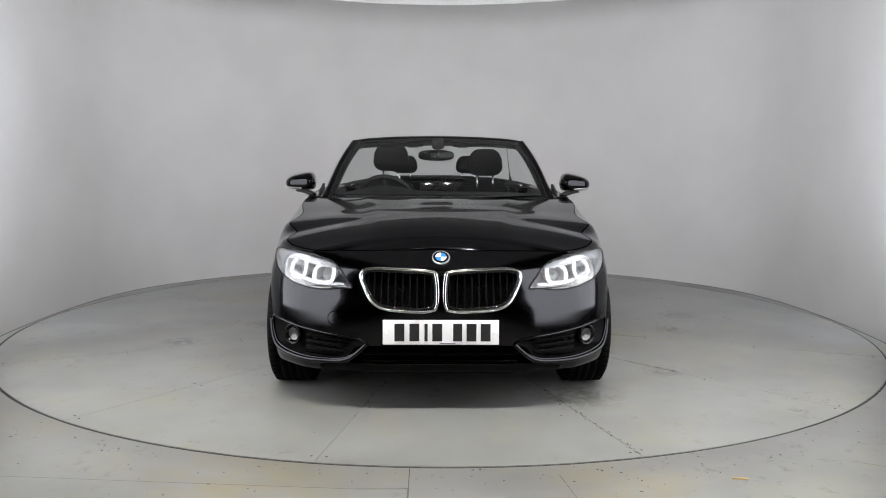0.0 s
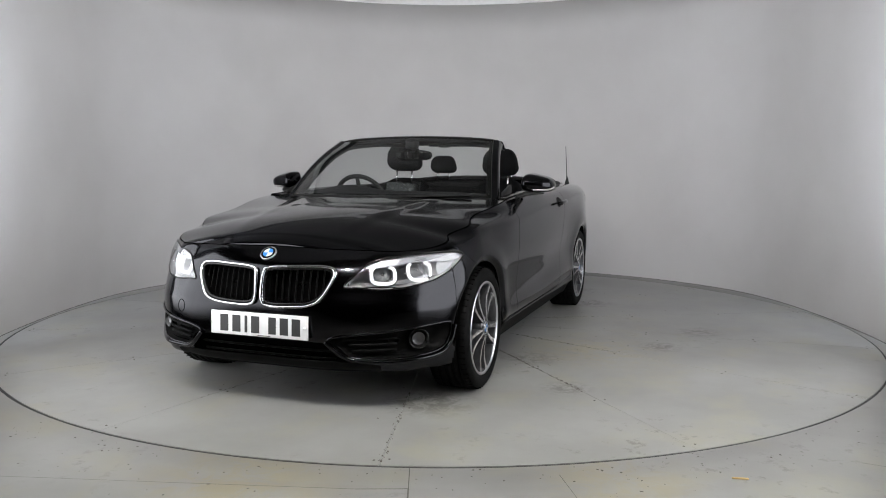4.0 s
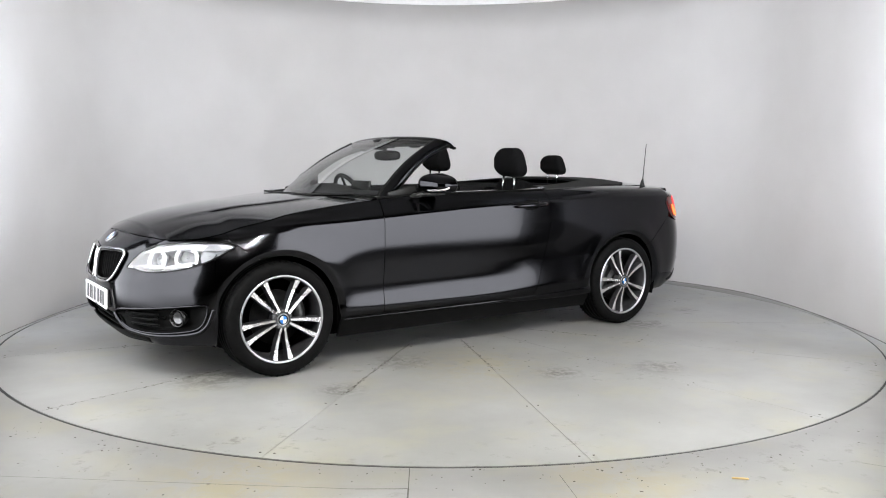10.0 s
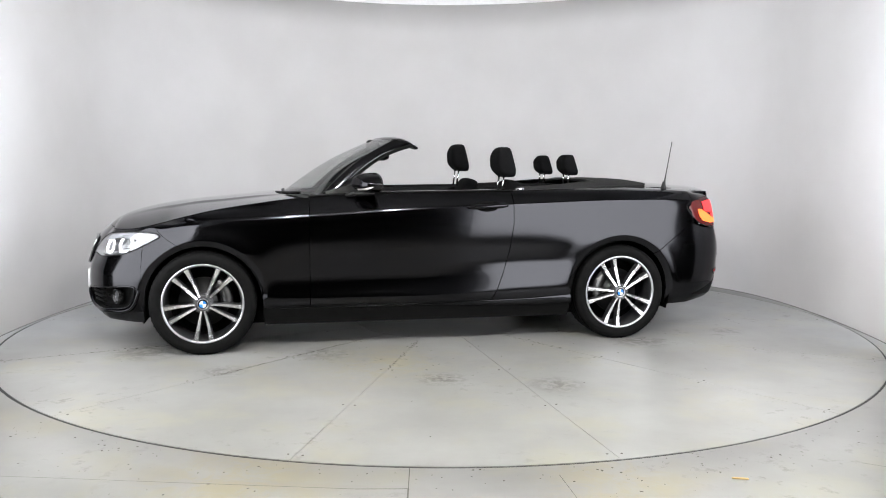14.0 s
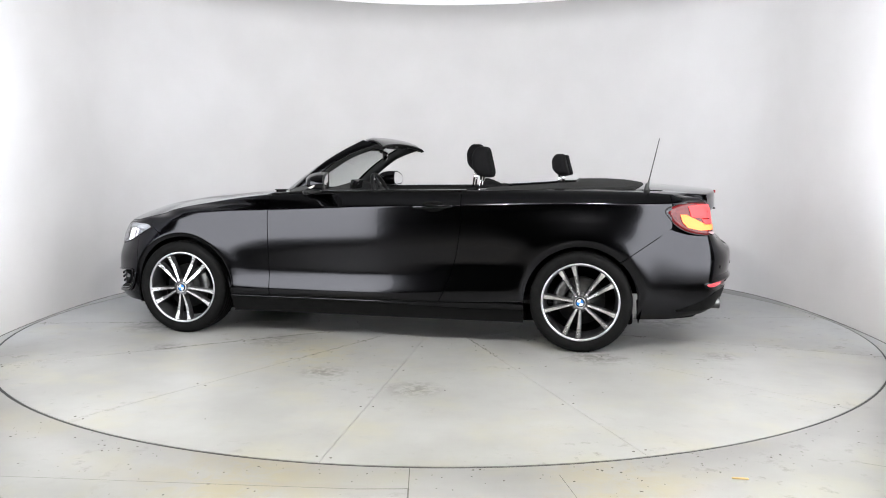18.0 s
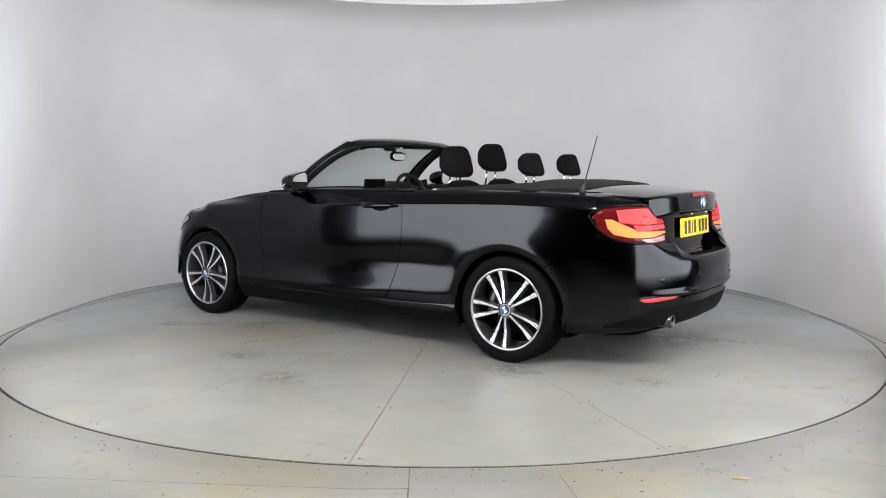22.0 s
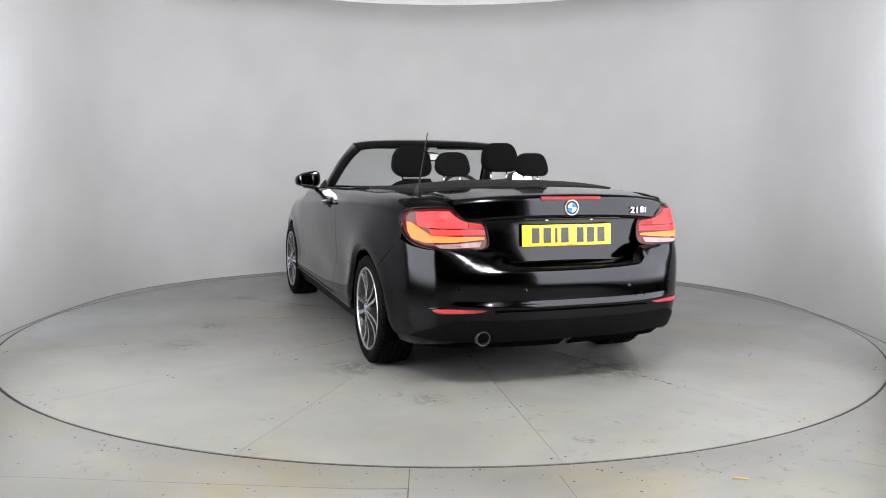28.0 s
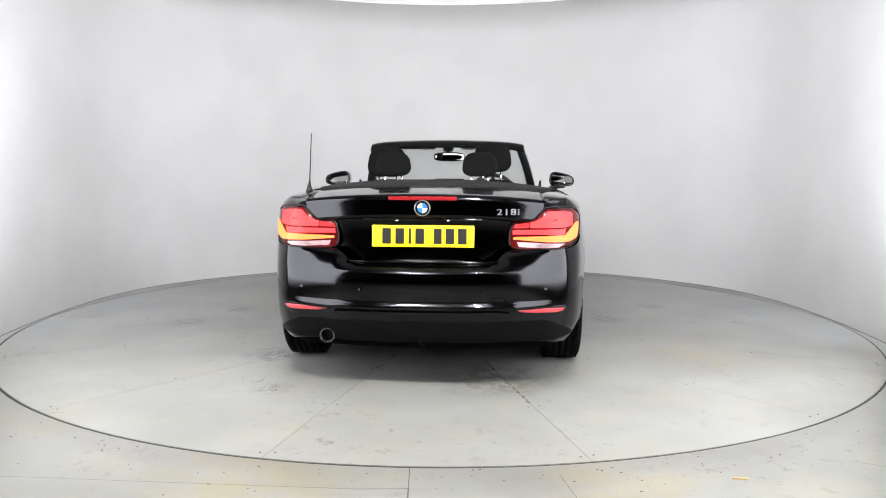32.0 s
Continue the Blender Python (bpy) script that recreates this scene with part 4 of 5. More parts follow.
def build_screen():
    u, w = np.meshgrid(np.linspace(-0.985, 0.985, 41), np.linspace(0, 1, 25), indexing="ij")
    v, f = grid(facing_out(screen_point(u, w), (1, 0, 1)))
    glass = put("windscreen", v, f, GLASS, car, "clear raked windscreen glass")
    glass.visible_shadow = False
    # frit band round the glass, a thin black frame behind it
    band = []
    for a, b in ((0.0, 0.035), (0.94, 1.0)):
        u, w = np.meshgrid(np.linspace(-0.985, 0.985, 31), np.linspace(a, b, 3), indexing="ij")
        band.append(grid(facing_out(screen_point(u, w) - np.array([0.006, 0, 0.004]), (1, 0, 1))))
    for a in (-1, 1):
        u, w = np.meshgrid(np.linspace(0.935 * a, 0.985 * a, 3), np.linspace(0, 1, 21), indexing="ij")
        band.append(grid(facing_out(screen_point(u, w) - np.array([0.006, 0, 0.004]), (1, 0, 1))))
    put("screen_frit", *merge(*band), PIANO, glass)
    # pillars
    w = np.linspace(-0.06, 1.0, 24)
    core = screen_point(1.0 + 0 * w, w)
    rows = []
    for dx, dy, dz in ((0.004, -0.012, 0.010), (0.0, 0.010, 0.012), (-0.020, 0.026, 0.004), (-0.050, 0.022, -0.018), (-0.066, 0.000, -0.034), (-0.060, -0.030, -0.036), (-0.025, -0.040, -0.020), (0.004, -0.012, 0.010)):
        wide = 1.0 + (1.0 * np.clip((w - 0.72) / 0.28, 0, 1) ** 1.6 if dx < -0.03 else 0 * w)
        rows.append(core + np.array([dx, dy, dz]) * np.stack([wide, 1 + 0 * w, 1 + 0 * w], -1))
    P = np.array(rows)
    v, f = grid(facing_out(P[:4], (0, 1, 0.4)))
    both("windscreen_pillar", v, f, PAINT, car)
    v, f = grid(P[3:])
    both("pillar_trim", v, f, PLASTIC, car)
    # header over the screen
    u = np.linspace(-1.01, 1.01, 49)
    sec = [(0.214, 1.330), (0.195, 1.346), (0.15, 1.354), (0.105, 1.350), (0.06, 1.336), (0.025, 1.318), (0.012, 1.304)]
    under = [(0.012, 1.304), (0.018, 1.292), (0.06, 1.300), (0.11, 1.308), (0.17, 1.312), (0.214, 1.330)]
    y = 0.583 * u

    def sweep(section):
        P = np.zeros((len(section), len(u), 3))
        for i, (x, z) in enumerate(section):
            P[i, :, 0] = x - (0.018 + 0.06 * np.clip((x - 0.02) / 0.19, 0, 1)) * u ** 2
            P[i, :, 1] = y
            P[i, :, 2] = z - 0.022 * u ** 2 - 0.013 * u ** 10
        return P
    v, f = grid(facing_out(sweep(sec), (0, 0, 1)))
    header = put("windscreen_header", v, f, PIANO, car)
    v, f = grid(facing_out(sweep(under), (0, 0, -1)))
    put("header_lining", v, f, PLASTIC, header)
    path = np.stack([0.010 - 0.018 * u ** 2, y, 1.300 - 0.022 * u ** 2 - 0.010 * u ** 10], -1)
    put("header_seal", *tube(path, 0.009, 8), RUBBER, header)
    for sy in (-1, 1):
        put("sun_visor", *box((0.115, sy * 0.30, 1.296), (0.11, 0.40, 0.018), 0.006, Euler((0, radians(8), 0)).to_matrix()), DASH, car)
        put("roof_latch", *box((0.035, sy * 0.17, 1.286), (0.05, 0.07, 0.018), 0.005), PLASTIC, header)
    # inside mirror on its stem
    stem = put("mirror_stem", *tube([(0.21, 0.0, 1.318), (0.19, 0.0, 1.29), (0.165, -0.005, 1.245)], [0.035, 0.022, 0.012], 12), PLASTIC, car)
    put("sensor_cover", *pad((0.215, 0, 1.298), (0.09, 0.085, 0.075), 3.5), PLASTIC, stem)
    head = put("rear_view_mirror", *pad((0.150, -0.012, 1.222), (0.035, 0.25, 0.072), 3.0, rot=Matrix.Rotation(radians(14), 3, "Z")), PIANO, stem)
    put("mirror_glass", *pad((0.1322, -0.0164, 1.222), (0.006, 0.228, 0.056), 4.0, rot=Matrix.Rotation(radians(14), 3, "Z")), MIRROR, head, "bright mirror glass")
    return glass


def build_deck():
    # folded-roof cover
    x = np.linspace(-1.725, -0.72, 60)
    b = np.linspace(-1, 1, 61)
    P = np.zeros((len(x), len(b), 3))
    half = spline([(-1.725, 0.30), (-1.70, 0.44), (-1.64, 0.56), (-1.5, 0.655), (-1.2, 0.715), (-0.72, 0.745)])
    mid = spline([(-1.725, 1.040), (-1.6, 1.058), (-1.45, 1.064), (-1.25, 1.060), (-0.72, 1.02)])
    edge = spline([(-1.725, 1.034), (-1.6, 1.022), (-1.3, 1.016), (-0.72, 0.992)])
    for i, q in enumerate(x):
        w = float(half(q))
        P[i, :, 0], P[i, :, 1] = q, b * w
        P[i, :, 2] = edge(q) + (mid(q) - edge(q)) * (1 - np.abs(b) ** 3) + 0.004
    hole = np.zeros((len(x) - 1, len(b) - 1), bool)
    for i in range(len(x) - 1):
        for j in range(len(b) - 1):
            cx, cy = (x[i] + x[i + 1]) / 2, abs(P[i, j, 1] + P[i, j + 1, 1]) / 2
            hole[i, j] = cy < 0.555 - 0.35 * max(0.0, -(cx + 1.05)) and cx > -1.29 - 0.02 * cy
    Q = facing_out(P, (0, 0, 1))
    v, f = grid(Q, 0.03, hole if Q is P else hole[::-1])
    cover = put("folded_roof_cover", v, f, SOFTTOP, car, "black cover over the folded fabric roof")
    yy = np.linspace(-0.54, 0.54, 25)
    lipx = -1.29 - 0.015 * np.abs(yy)
    lip = np.stack([lipx, yy, mid(lipx) - 0.004 - 0.035 * np.abs(yy / 0.6) ** 3], -1)
    put("cover_lip", *tube(lip, 0.012, 8), PLASTIC, cover)
    # boot lid: top and tail in one sheet
    y = np.linspace(-1, 1, 61)
    prof = [(-1.60, 1.035, .61), (-1.72, 1.040, .61), (-1.85, 1.036, .61), (-1.992, 1.025, .61), (-2.102, 1.014, .61), (-2.167, 1.010, .612), (-2.189, 1.005, .612),
            (-2.198, 0.995, .612), (-2.200, 0.975, .610), (-2.201, 0.940, .60), (-2.203, 0.912, .59), (-2.204, 0.899, .583), (-2.196, 0.892, .575), (-2.157, 0.888, .50)]
    P = np.zeros((len(prof), len(y), 3))
    for i, (px_, pz, pw) in enumerate(prof):
        k = min(1.0, max(0.0, (-px_ - 1.75) / 0.4))
        P[i, :, 1] = y * pw
        P[i, :, 0] = px_ + k * 0.10 * np.abs(y) ** 2.3
        P[i, :, 2] = pz - 0.030 * np.abs(y) ** 2.5
    v, f = grid(facing_out(P, (-0.3, 0, 1)), 0.055)
    boot = put("boot_lid", v, f, PAINT, car)
    # painted deck beside the lid
    xs = np.linspace(-1.58, -2.115, 26)
    sk = np.array([s_of(q) for q in xs])
    outer = skin(sk, Z_TOP(sk))
    k = np.clip((-xs - 1.75) / 0.4, 0, 1)
    inner = np.stack([xs + 0.02 * k, 0.606 + 0 * xs, np.interp(-xs, [1.6, 1.85, 2.0, 2.12], [1.008, 1.008, 0.996, 0.984]) - 0.002], -1)
    low = inner + np.array([0, -0.01, -0.09])
    v, f = grid(facing_out(np.array([outer, (outer + inner) / 2 + np.array([0, 0, 0.003]), inner, low]), (0, 0, 1)))
    both("deck_side", v, f, PAINT, car)
    # plate recess below it
    prof = [(-2.149, 0.888, .600), (-2.144, 0.872, .592), (-2.146, 0.80, .580), (-2.152, 0.735, .550), (-2.157, 0.690, .500), (-2.161, 0.670, .45), (-2.168, 0.660, .42), (-2.189, 0.6565, .40), (-2.224, 0.653, .37)]
    P = np.zeros((len(prof), len(y), 3))
    for i, (px_, pz, pw) in enumerate(prof):
        P[i, :, 1] = y * pw
        P[i, :, 0] = px_ + 0.075 * np.abs(y) ** 3
        P[i, :, 2] = pz - 0.012 * np.abs(y) ** 2 + (0.02 * np.abs(y) ** 4 if i > 4 else 0)
    v, f = grid(facing_out(P, (-1, 0, 0)), 0.01)
    put("boot_panel", v, f, PAINT, boot)
    # bumper shelf that closes the gap under the lid
    yy = np.linspace(-0.72, 0.72, 41)
    rows = [np.stack([-2.08 + 0.12 * (yy / 0.72) ** 2 + dx * (1 - 0.35 * (yy / .72) ** 2), yy, 0.64 + dz + 0.07 * np.clip((np.abs(yy) - 0.44) / 0.10, 0, 1)], -1) for dx, dz in ((0.0, 0.0), (-0.10, 0.0), (-0.205, 0.002))]
    v, f = grid(facing_out(np.array(rows), (0, 0, 1)))
    put("bumper_shelf", v, f, LOWER, car)
    put("high_brake_light", *box((-2.1885, 0, 0.990), (0.026, 0.345, 0.020), 0.004), RED_BRAKE, boot, "dark red high-level brake light strip")
    # antenna on the left rear shoulder
    a0, a1 = np.array((-1.7315, 0.679, 1.012)), np.array((-1.80, 0.648, 1.327))
    k = np.linspace(0, 1, 12)
    mast = put("antenna", *tube(a0 + (a1 - a0) * k[:, None], np.interp(k, [0, 0.12, 0.2, 1], [0.015, 0.007, 0.0035, 0.0025]), 8), PLASTIC, car)
    put("antenna_base", *lathe([(0.0, 0.0), (0.022, 0.0), (0.016, 0.02), (0.008, 0.05)], 16), PLASTIC, mast)
    base = mast.children[0]
    base.matrix_local = Matrix.Translation(a0 - np.array([0, 0, 0.012])) @ Matrix.Rotation(radians(90), 4, "X")


def roundel(parent, centre, facing, r=0.041, name="badge"):
    """A round badge: chrome rim, dark ring, quartered blue and white."""
    c, nrm = Vector(centre), Vector(facing).normalized()
    m = Matrix.Translation(c) @ nrm.to_track_quat("Y", "Z").to_matrix().to_4x4()

    def placed(v):
        return np.array([(m @ Vector(q))[:] for q in v])
    v, f = lathe([(r * 0.2, -0.004), (r, -0.004), (r * 1.02, 0.002), (r * 0.95, 0.005), (r * 0.88, 0.003), (0.0005, 0.003)], 40)
    b = put(name, placed(v), f, SATIN, parent, "round badge, plain blue and white quarters")
    v, f = lathe([(r * 0.88, 0.0034), (r * 0.66, 0.0042), (0.0005, 0.0042)], 40)
    put("badge_ring", placed(v), f, PIANO, b)
    for q in range(4):
        a = np.linspace(q * np.pi / 2, (q + 1) * np.pi / 2, 9)
        v = [(0, 0.0052, 0)] + [(r * 0.64 * np.cos(t), 0.0052, r * 0.64 * np.sin(t)) for t in a]
        f = [(0, i, i + 1) for i in range(1, 9)]
        put("badge_quarter", placed(v), f, BADGE_BLUE if q in (1, 3) else BADGE_WHITE, b, smooth=False)
    return b


def plate(centre, facing_x, tilt, face):
    """A registration plate with plain bars for its characters, dished a little to the bumper."""
    rot = Euler((0, radians(tilt), 0)).to_matrix()
    p = put("number_plate", *box((0, 0, 0), (0.010, 0.52, 0.111), 0.004), face, car)
    for k, (y, w) in enumerate(((-0.185, 0.044), (-0.118, 0.044), (-0.066, 0.014), (-0.016, 0.044), (0.075, 0.040), (0.137, 0.044), (0.200, 0.044))):
        put("plate_bar", *box((0.0062, y, 0.0), (0.0015, w, 0.079), 0.0), PLATE_INK, p, smooth=False)
    put("plate_bar", *box((0.0062, 0.03, -0.0495), (0.0015, 0.07, 0.003), 0.0), PLATE_INK, p, smooth=False)
    for y in (-0.243, 0.243):
        v, f = lathe([(0.007, 0.0), (0.0065, 0.0025), (0.0005, 0.003)], 14)
        put("plate_screw", np.stack([v[:, 1] + 0.0050, v[:, 0] + y, v[:, 2]], -1), f, RAIL if facing_x > 0 else face, p)
    p.matrix_local = Matrix.Translation(centre) @ Euler((0, radians(tilt), 0 if facing_x > 0 else math.pi)).to_matrix().to_4x4()
    return p


def build_front():
    # lamps
    for sgn, H in ((1, HEAD), (-1, mirror_s(HEAD))):
        order = (lambda vf: vf) if sgn > 0 else (lambda vf: (vf[0], [tuple(reversed(q)) for q in vf[1]]))
        M = (lambda p: p) if sgn > 0 else mirror_s
        bowl = put("headlight", *order(patch(H, lambda r: -0.115 + 0.115 * max(0, (r - 0.82) / 0.18) ** 1.3, 14)), LAMP_BOWL, car, "lit headlight with two white rings")
        lens = put("headlight_lens", *order(patch(H, lambda r: 0.003 + 0.006 * (1 - r ** 2))), LENS, bowl)
        lens.visible_shadow = False
        put("headlight_seal", *rope(H, 0.004, 0.001), PIANO, bowl)
        brow = [(.53, .682), (.60, .709), (.72, .727), (.85, .736), (1.0, .738), (1.07, .733), (1.095, .722), (1.05, .704), (.95, .702), (.84, .706), (.72, .699), (.61, .684)]
        put("headlight_brow", *order(patch(M(brow), lambda r: -0.010)), LAMP_SILVER, bowl, "silver brow strip")
        side = [(.935, .700), (.98, .697), (1.05, .701), (1.03, .684), (.975, .660), (.935, .640), (.922, .645), (.918, .67)]
        put("side_reflector", *order(patch(M(side), lambda r: -0.022)), LAMP_SILVER, bowl, "silver side reflector")
        floor_ = [(.50, .604), (.60, .598), (.75, .607), (.87, .630), (.86, .640), (.74, .617), (.60, .608), (.51, .613)]
        put("lamp_tray", *order(patch(M(floor_), lambda r: -0.045)), STEEL, bowl)
        for sc, zc, rad in ((0.622, 0.647, 0.0385), (0.826, 0.660, 0.0405)):
            def loop(k, a0, a1, n, depth):
                """A rounded hexagonal loop round the projector."""
                a = np.linspace(radians(a0), radians(a1), n)
                f = (np.abs(np.cos(a)) ** 3.2 + np.abs(np.sin(a)) ** 3.2) ** (-1 / 3.2)
                return skin(sgn * (sc + rad * k * f * np.cos(a) * 1.62), zc + rad * k * f * np.sin(a), depth)
            put("running_light_ring", *tube(loop(1.0, -232, 62, 44, -0.036), 0.0076, 8), LED_WHITE, bowl, "glowing white ring")
            cup = np.array([loop(k, 0, 360, 41, d) for k, d in ((1.16, -0.040), (1.12, -0.036), (1.0, -0.040), (0.90, -0.050), (0.84, -0.085))])
            put("projector_tube", *order(grid(facing_out(cup, skin(np.array([sgn * sc]), np.array([zc]), 1.0)[0] - skin(np.array([sgn * sc]), np.array([zc]), 0.0)[0]))), LAMP_SILVER, bowl, "silver tube round the projector")
            q = [(sgn * (sc + rad * 0.86 * np.cos(a) * 1.55), zc + rad * 0.86 * np.sin(a)) for a in np.linspace(0, 2 * np.pi, 20, endpoint=False) * sgn]
            put("projector_lens", *order(patch(q, lambda r: -0.075 + 0.020 * (1 - r ** 2), 6, 32)), PROJECTOR, bowl, "dark glass projector lens")
        # kidney grille
        K = KIDNEY if sgn > 0 else mirror_s(KIDNEY)
        back = put("kidney_grille", *order(patch(K, lambda r: -0.06 + 0.06 * max(0, (r - 0.8) / 0.2))), DARK, car, "black kidney grille in a chrome frame")
        put("grille_frame", *rope(K, 0.0088, 0.011, 110, 0.8), CHROME, back)
        put("grille_frame_inner", *rope(shrink(K, 0.95), 0.007, 0.004, 110), PIANO, back)
        for q in np.linspace(0.04, 0.345, 10):
            zs = np.linspace(.505, .695, 40)
            ok = zs[inside(shrink(K, 0.96), sgn * q + 0 * zs, zs)]
            if len(ok) > 3:
                zz = np.linspace(ok[0], ok[-1], 10)
                put("grille_slat", *tube(skin(sgn * q + 0 * zz, zz, -0.022), 0.0036, 6, flat=1.0, up=(1, 0, 0)), LOWER, back)
        # fog recess
        G = FOG if sgn > 0 else mirror_s(FOG)
        rec = put("fog_recess", *order(patch(G, lambda r: -0.055 + 0.055 * max(0, (r - 0.75) / 0.25))), LOWER, car)
        put("fog_trim", *rope(G, 0.006, 0.002, 100, 1.0), PAINT, rec)
        lip = [(.335, .352), (.42, .282), (.52, .258), (.70, .256), (.88, .272), (.95, .315), (.985, .40)]
        lip = lip if sgn > 0 else mirror_s(lip)
        put("bumper_blade", *rope(lip, 0.011, 0.006, 60, 1.0, closed=False), PAINT, car)
        for k in range(3):
            z0 = 0.305 + 0.028 * k
            ss = np.linspace(0.46 - 0.02 * k, 0.675, 8)
            put("fog_slat", *tube(skin(sgn * ss, z0 + 0.02 * (ss - 0.4) + 0 * ss, -0.020), 0.007, 6), LOWER, rec)
        fc = skin(np.array([sgn * 0.79]), np.array([0.352]), -0.030)[0]
        fl = put("fog_light", *lathe([(0.047, -0.02), (0.050, 0.012), (0.044, 0.016), (0.042, 0.004), (0.001, -0.008)], 28), PIANO, rec)
        direction = Vector((0.85, sgn * 0.52, 0)).to_track_quat("Y", "Z").to_matrix().to_4x4()
        fl.matrix_local = Matrix.Translation(fc) @ direction
        put("fog_reflector", *lathe([(0.030, 0.000), (0.016, -0.006), (0.001, -0.008)], 24), RIMDARK, fl).location = (0, 0.004, 0)
    low = put("lower_intake", *patch(INTAKE, lambda r: -0.08 + 0.08 * max(0, (r - 0.85) / 0.15)), DARK, car)
    for z0 in (0.262, 0.300):
        ss = np.linspace(-0.37, 0.37, 24)
        put("intake_slat", *tube(skin(ss, z0 + 0 * ss, -0.03), 0.009, 6, flat=0.6), LOWER, low)
    put("chin_spoiler", *rope([(-.56, .210), (-.3, .208), (0, .208), (.3, .208), (.56, .210)], 0.008, -0.004, 60, 0.8, closed=False), LOWER, car)
    S, Z = np.meshgrid(np.linspace(-0.60, 0.60, 60), np.linspace(0.200, 0.252, 7), indexing="ij")
    Z = Z - 0.020 * np.clip((np.abs(S) - 0.42) / 0.18, 0, 1) * (Z - 0.200) / 0.052
    put("front_valance", *grid(facing_out(skin(S, Z, 0.003), (1, 0, 0)), 0.006), LOWER, car, "matt black valance under the lower intake")
    ring = [(-0.50 + 0.030 * math.cos(q), 0.462 + 0.030 * math.sin(q)) for q in np.linspace(0, 2 * np.pi, 14, endpoint=False)]
    put("tow_eye_cover", *rope(ring, 0.0016, 0.0, 50), DARK, car, "round tow-eye cover")
    roundel(car, (2.018, 0.0, 0.7385), (0.66, 0, 0.75), 0.040)
    ch = put("plate_holder", *box((2.082, 0, 0.413), (0.05, 0.50, 0.095), 0.01), PLASTIC, car)
    plate((2.112, 0, 0.4125), 1, -2.0, PLATE_WHITE)


def build_rear():
    for sgn in (1, -1):
        order = (lambda vf: vf) if sgn > 0 else (lambda vf: (vf[0], [tuple(reversed(q)) for q in vf[1]]))
        M = (lambda p: p) if sgn > 0 else mirror_s
        lamp = put("tail_light", *order(patch(M(TAIL), lambda r: 0.002 - 0.010 * max(0, (r - 0.97) / 0.03))), RED_DARK, car, "lit red tail light with an amber-white light bar")
        upper = [(4.70, .915), (4.80, .925), (4.915, .925), (4.95, .895), (5.0, .872), (5.02, .868), (5.02, .840), (4.80, .842), (4.72, .850)]
        put("tail_upper_lens", *order(patch(M(upper), lambda r: 0.006, sharp=True)), RED_GLOW, lamp, "bright red upper lens")
        inner_ = [(5.025, .867), (5.10, .858), (5.120, .838), (5.025, .840)]
        put("tail_inner_lens", *order(patch(M(inner_), lambda r: 0.006, sharp=True)), RED_DEEP, lamp, "deep red inner lens")
        mid = [(4.80, .836), (5.115, .830), (5.120, .808), (4.82, .806)]
        put("tail_mid_lens", *order(patch(M(mid), lambda r: 0.006, sharp=True)), RED_GLOW, lamp)
        bar = [(4.640, .866), (4.678, .866), (4.708, .816), (4.78, .792), (4.95, .788), (5.115, .794), (5.118, .783), (4.95, .771), (4.78, .769), (4.69, .786), (4.655, .82)]
        put("tail_light_bar", *order(patch(M(bar), lambda r: 0.009, sharp=True)), AMBER_GLOW, lamp, "glowing orange light bar")
        low = [(4.84, .760), (5.10, .771), (5.09, .746), (4.96, .741), (4.88, .743)]
        put("reverse_lens", *order(patch(M(low), lambda r: 0.008, sharp=True)), REVERSE, lamp, "clear reversing lens")
        put("tail_light_seal", *rope(M(TAIL), 0.004, -0.001), PIANO, lamp)
        pod = [(4.80, .440), (4.98, .456), (5.12, .462), (5.19, .452), (5.13, .415), (5.0, .398), (4.86, .392)]
        bez = put("reflector_bezel", *order(patch(M(pod), lambda r: 0.003 - 0.01 * max(0, (r - 0.85) / 0.15))), PAINT, car)
        put("rear_reflector", *order(patch(M(REFLECTOR), lambda r: 0.007 - 0.006 * max(0, (r - 0.85) / 0.15))), RED_LENS, bez, "slim red reflector")
    ss = np.linspace(4.90, S_END, 50)
    ss = np.concatenate([ss, -ss[-2::-1]])
    taper = np.clip((np.abs(ss) - 4.90) / 0.25, 0, 1)
    rows = [skin(ss, 0.482 + 0 * ss, 0.0005), skin(ss, 0.470 - 0.004 * taper, 0.009 * taper), skin(ss, 0.460 + 0 * ss, 0.017 * taper), skin(ss, 0.449 + 0 * ss, 0.020 * taper), skin(ss, 0.440 + 0 * ss, 0.017 * taper), skin(ss, 0.434 + 0 * ss, -0.002)]
    put("bumper_trim_strip", *grid(facing_out(np.array(rows), (-1, 0, 0))), PAINT, car)
    lower = []
    for sgn in (1, -1):
        S, Z = np.meshgrid(np.linspace(4.64, S_END, 60) * sgn, np.linspace(0.0, 1.0, 10), indexing="ij")
        Z = 0.267 + (0.012 + 0.098 * np.clip((np.abs(S) - 4.66) / 0.30, 0, 1)) * Z
        lower.append(grid(facing_out(skin(S, Z, 0.004), (-1, 0, 0)), 0.006))
    put("rear_diffuser", *merge(*lower), LOWER, car, "matt black lower valance")
    sl = np.linspace(5.17, S_END, 30)
    sl = np.concatenate([sl, -sl[-2::-1]])
    put("bumper_slot", *tube(skin(sl, 0.430 - 0.006 * np.clip((5.25 - np.abs(sl)) / 0.08, 0, 1), 0.003), 0.0045, 8), DARK, car)
    ex = put("exhaust_pipe", *lathe([(0.030, 0.16), (0.037, 0.15), (0.038, -0.01), (0.036, -0.014), (0.032, -0.008), (0.031, 0.12), (0.001, 0.13)], 28), PIPE, car, "round sooted steel tailpipe")
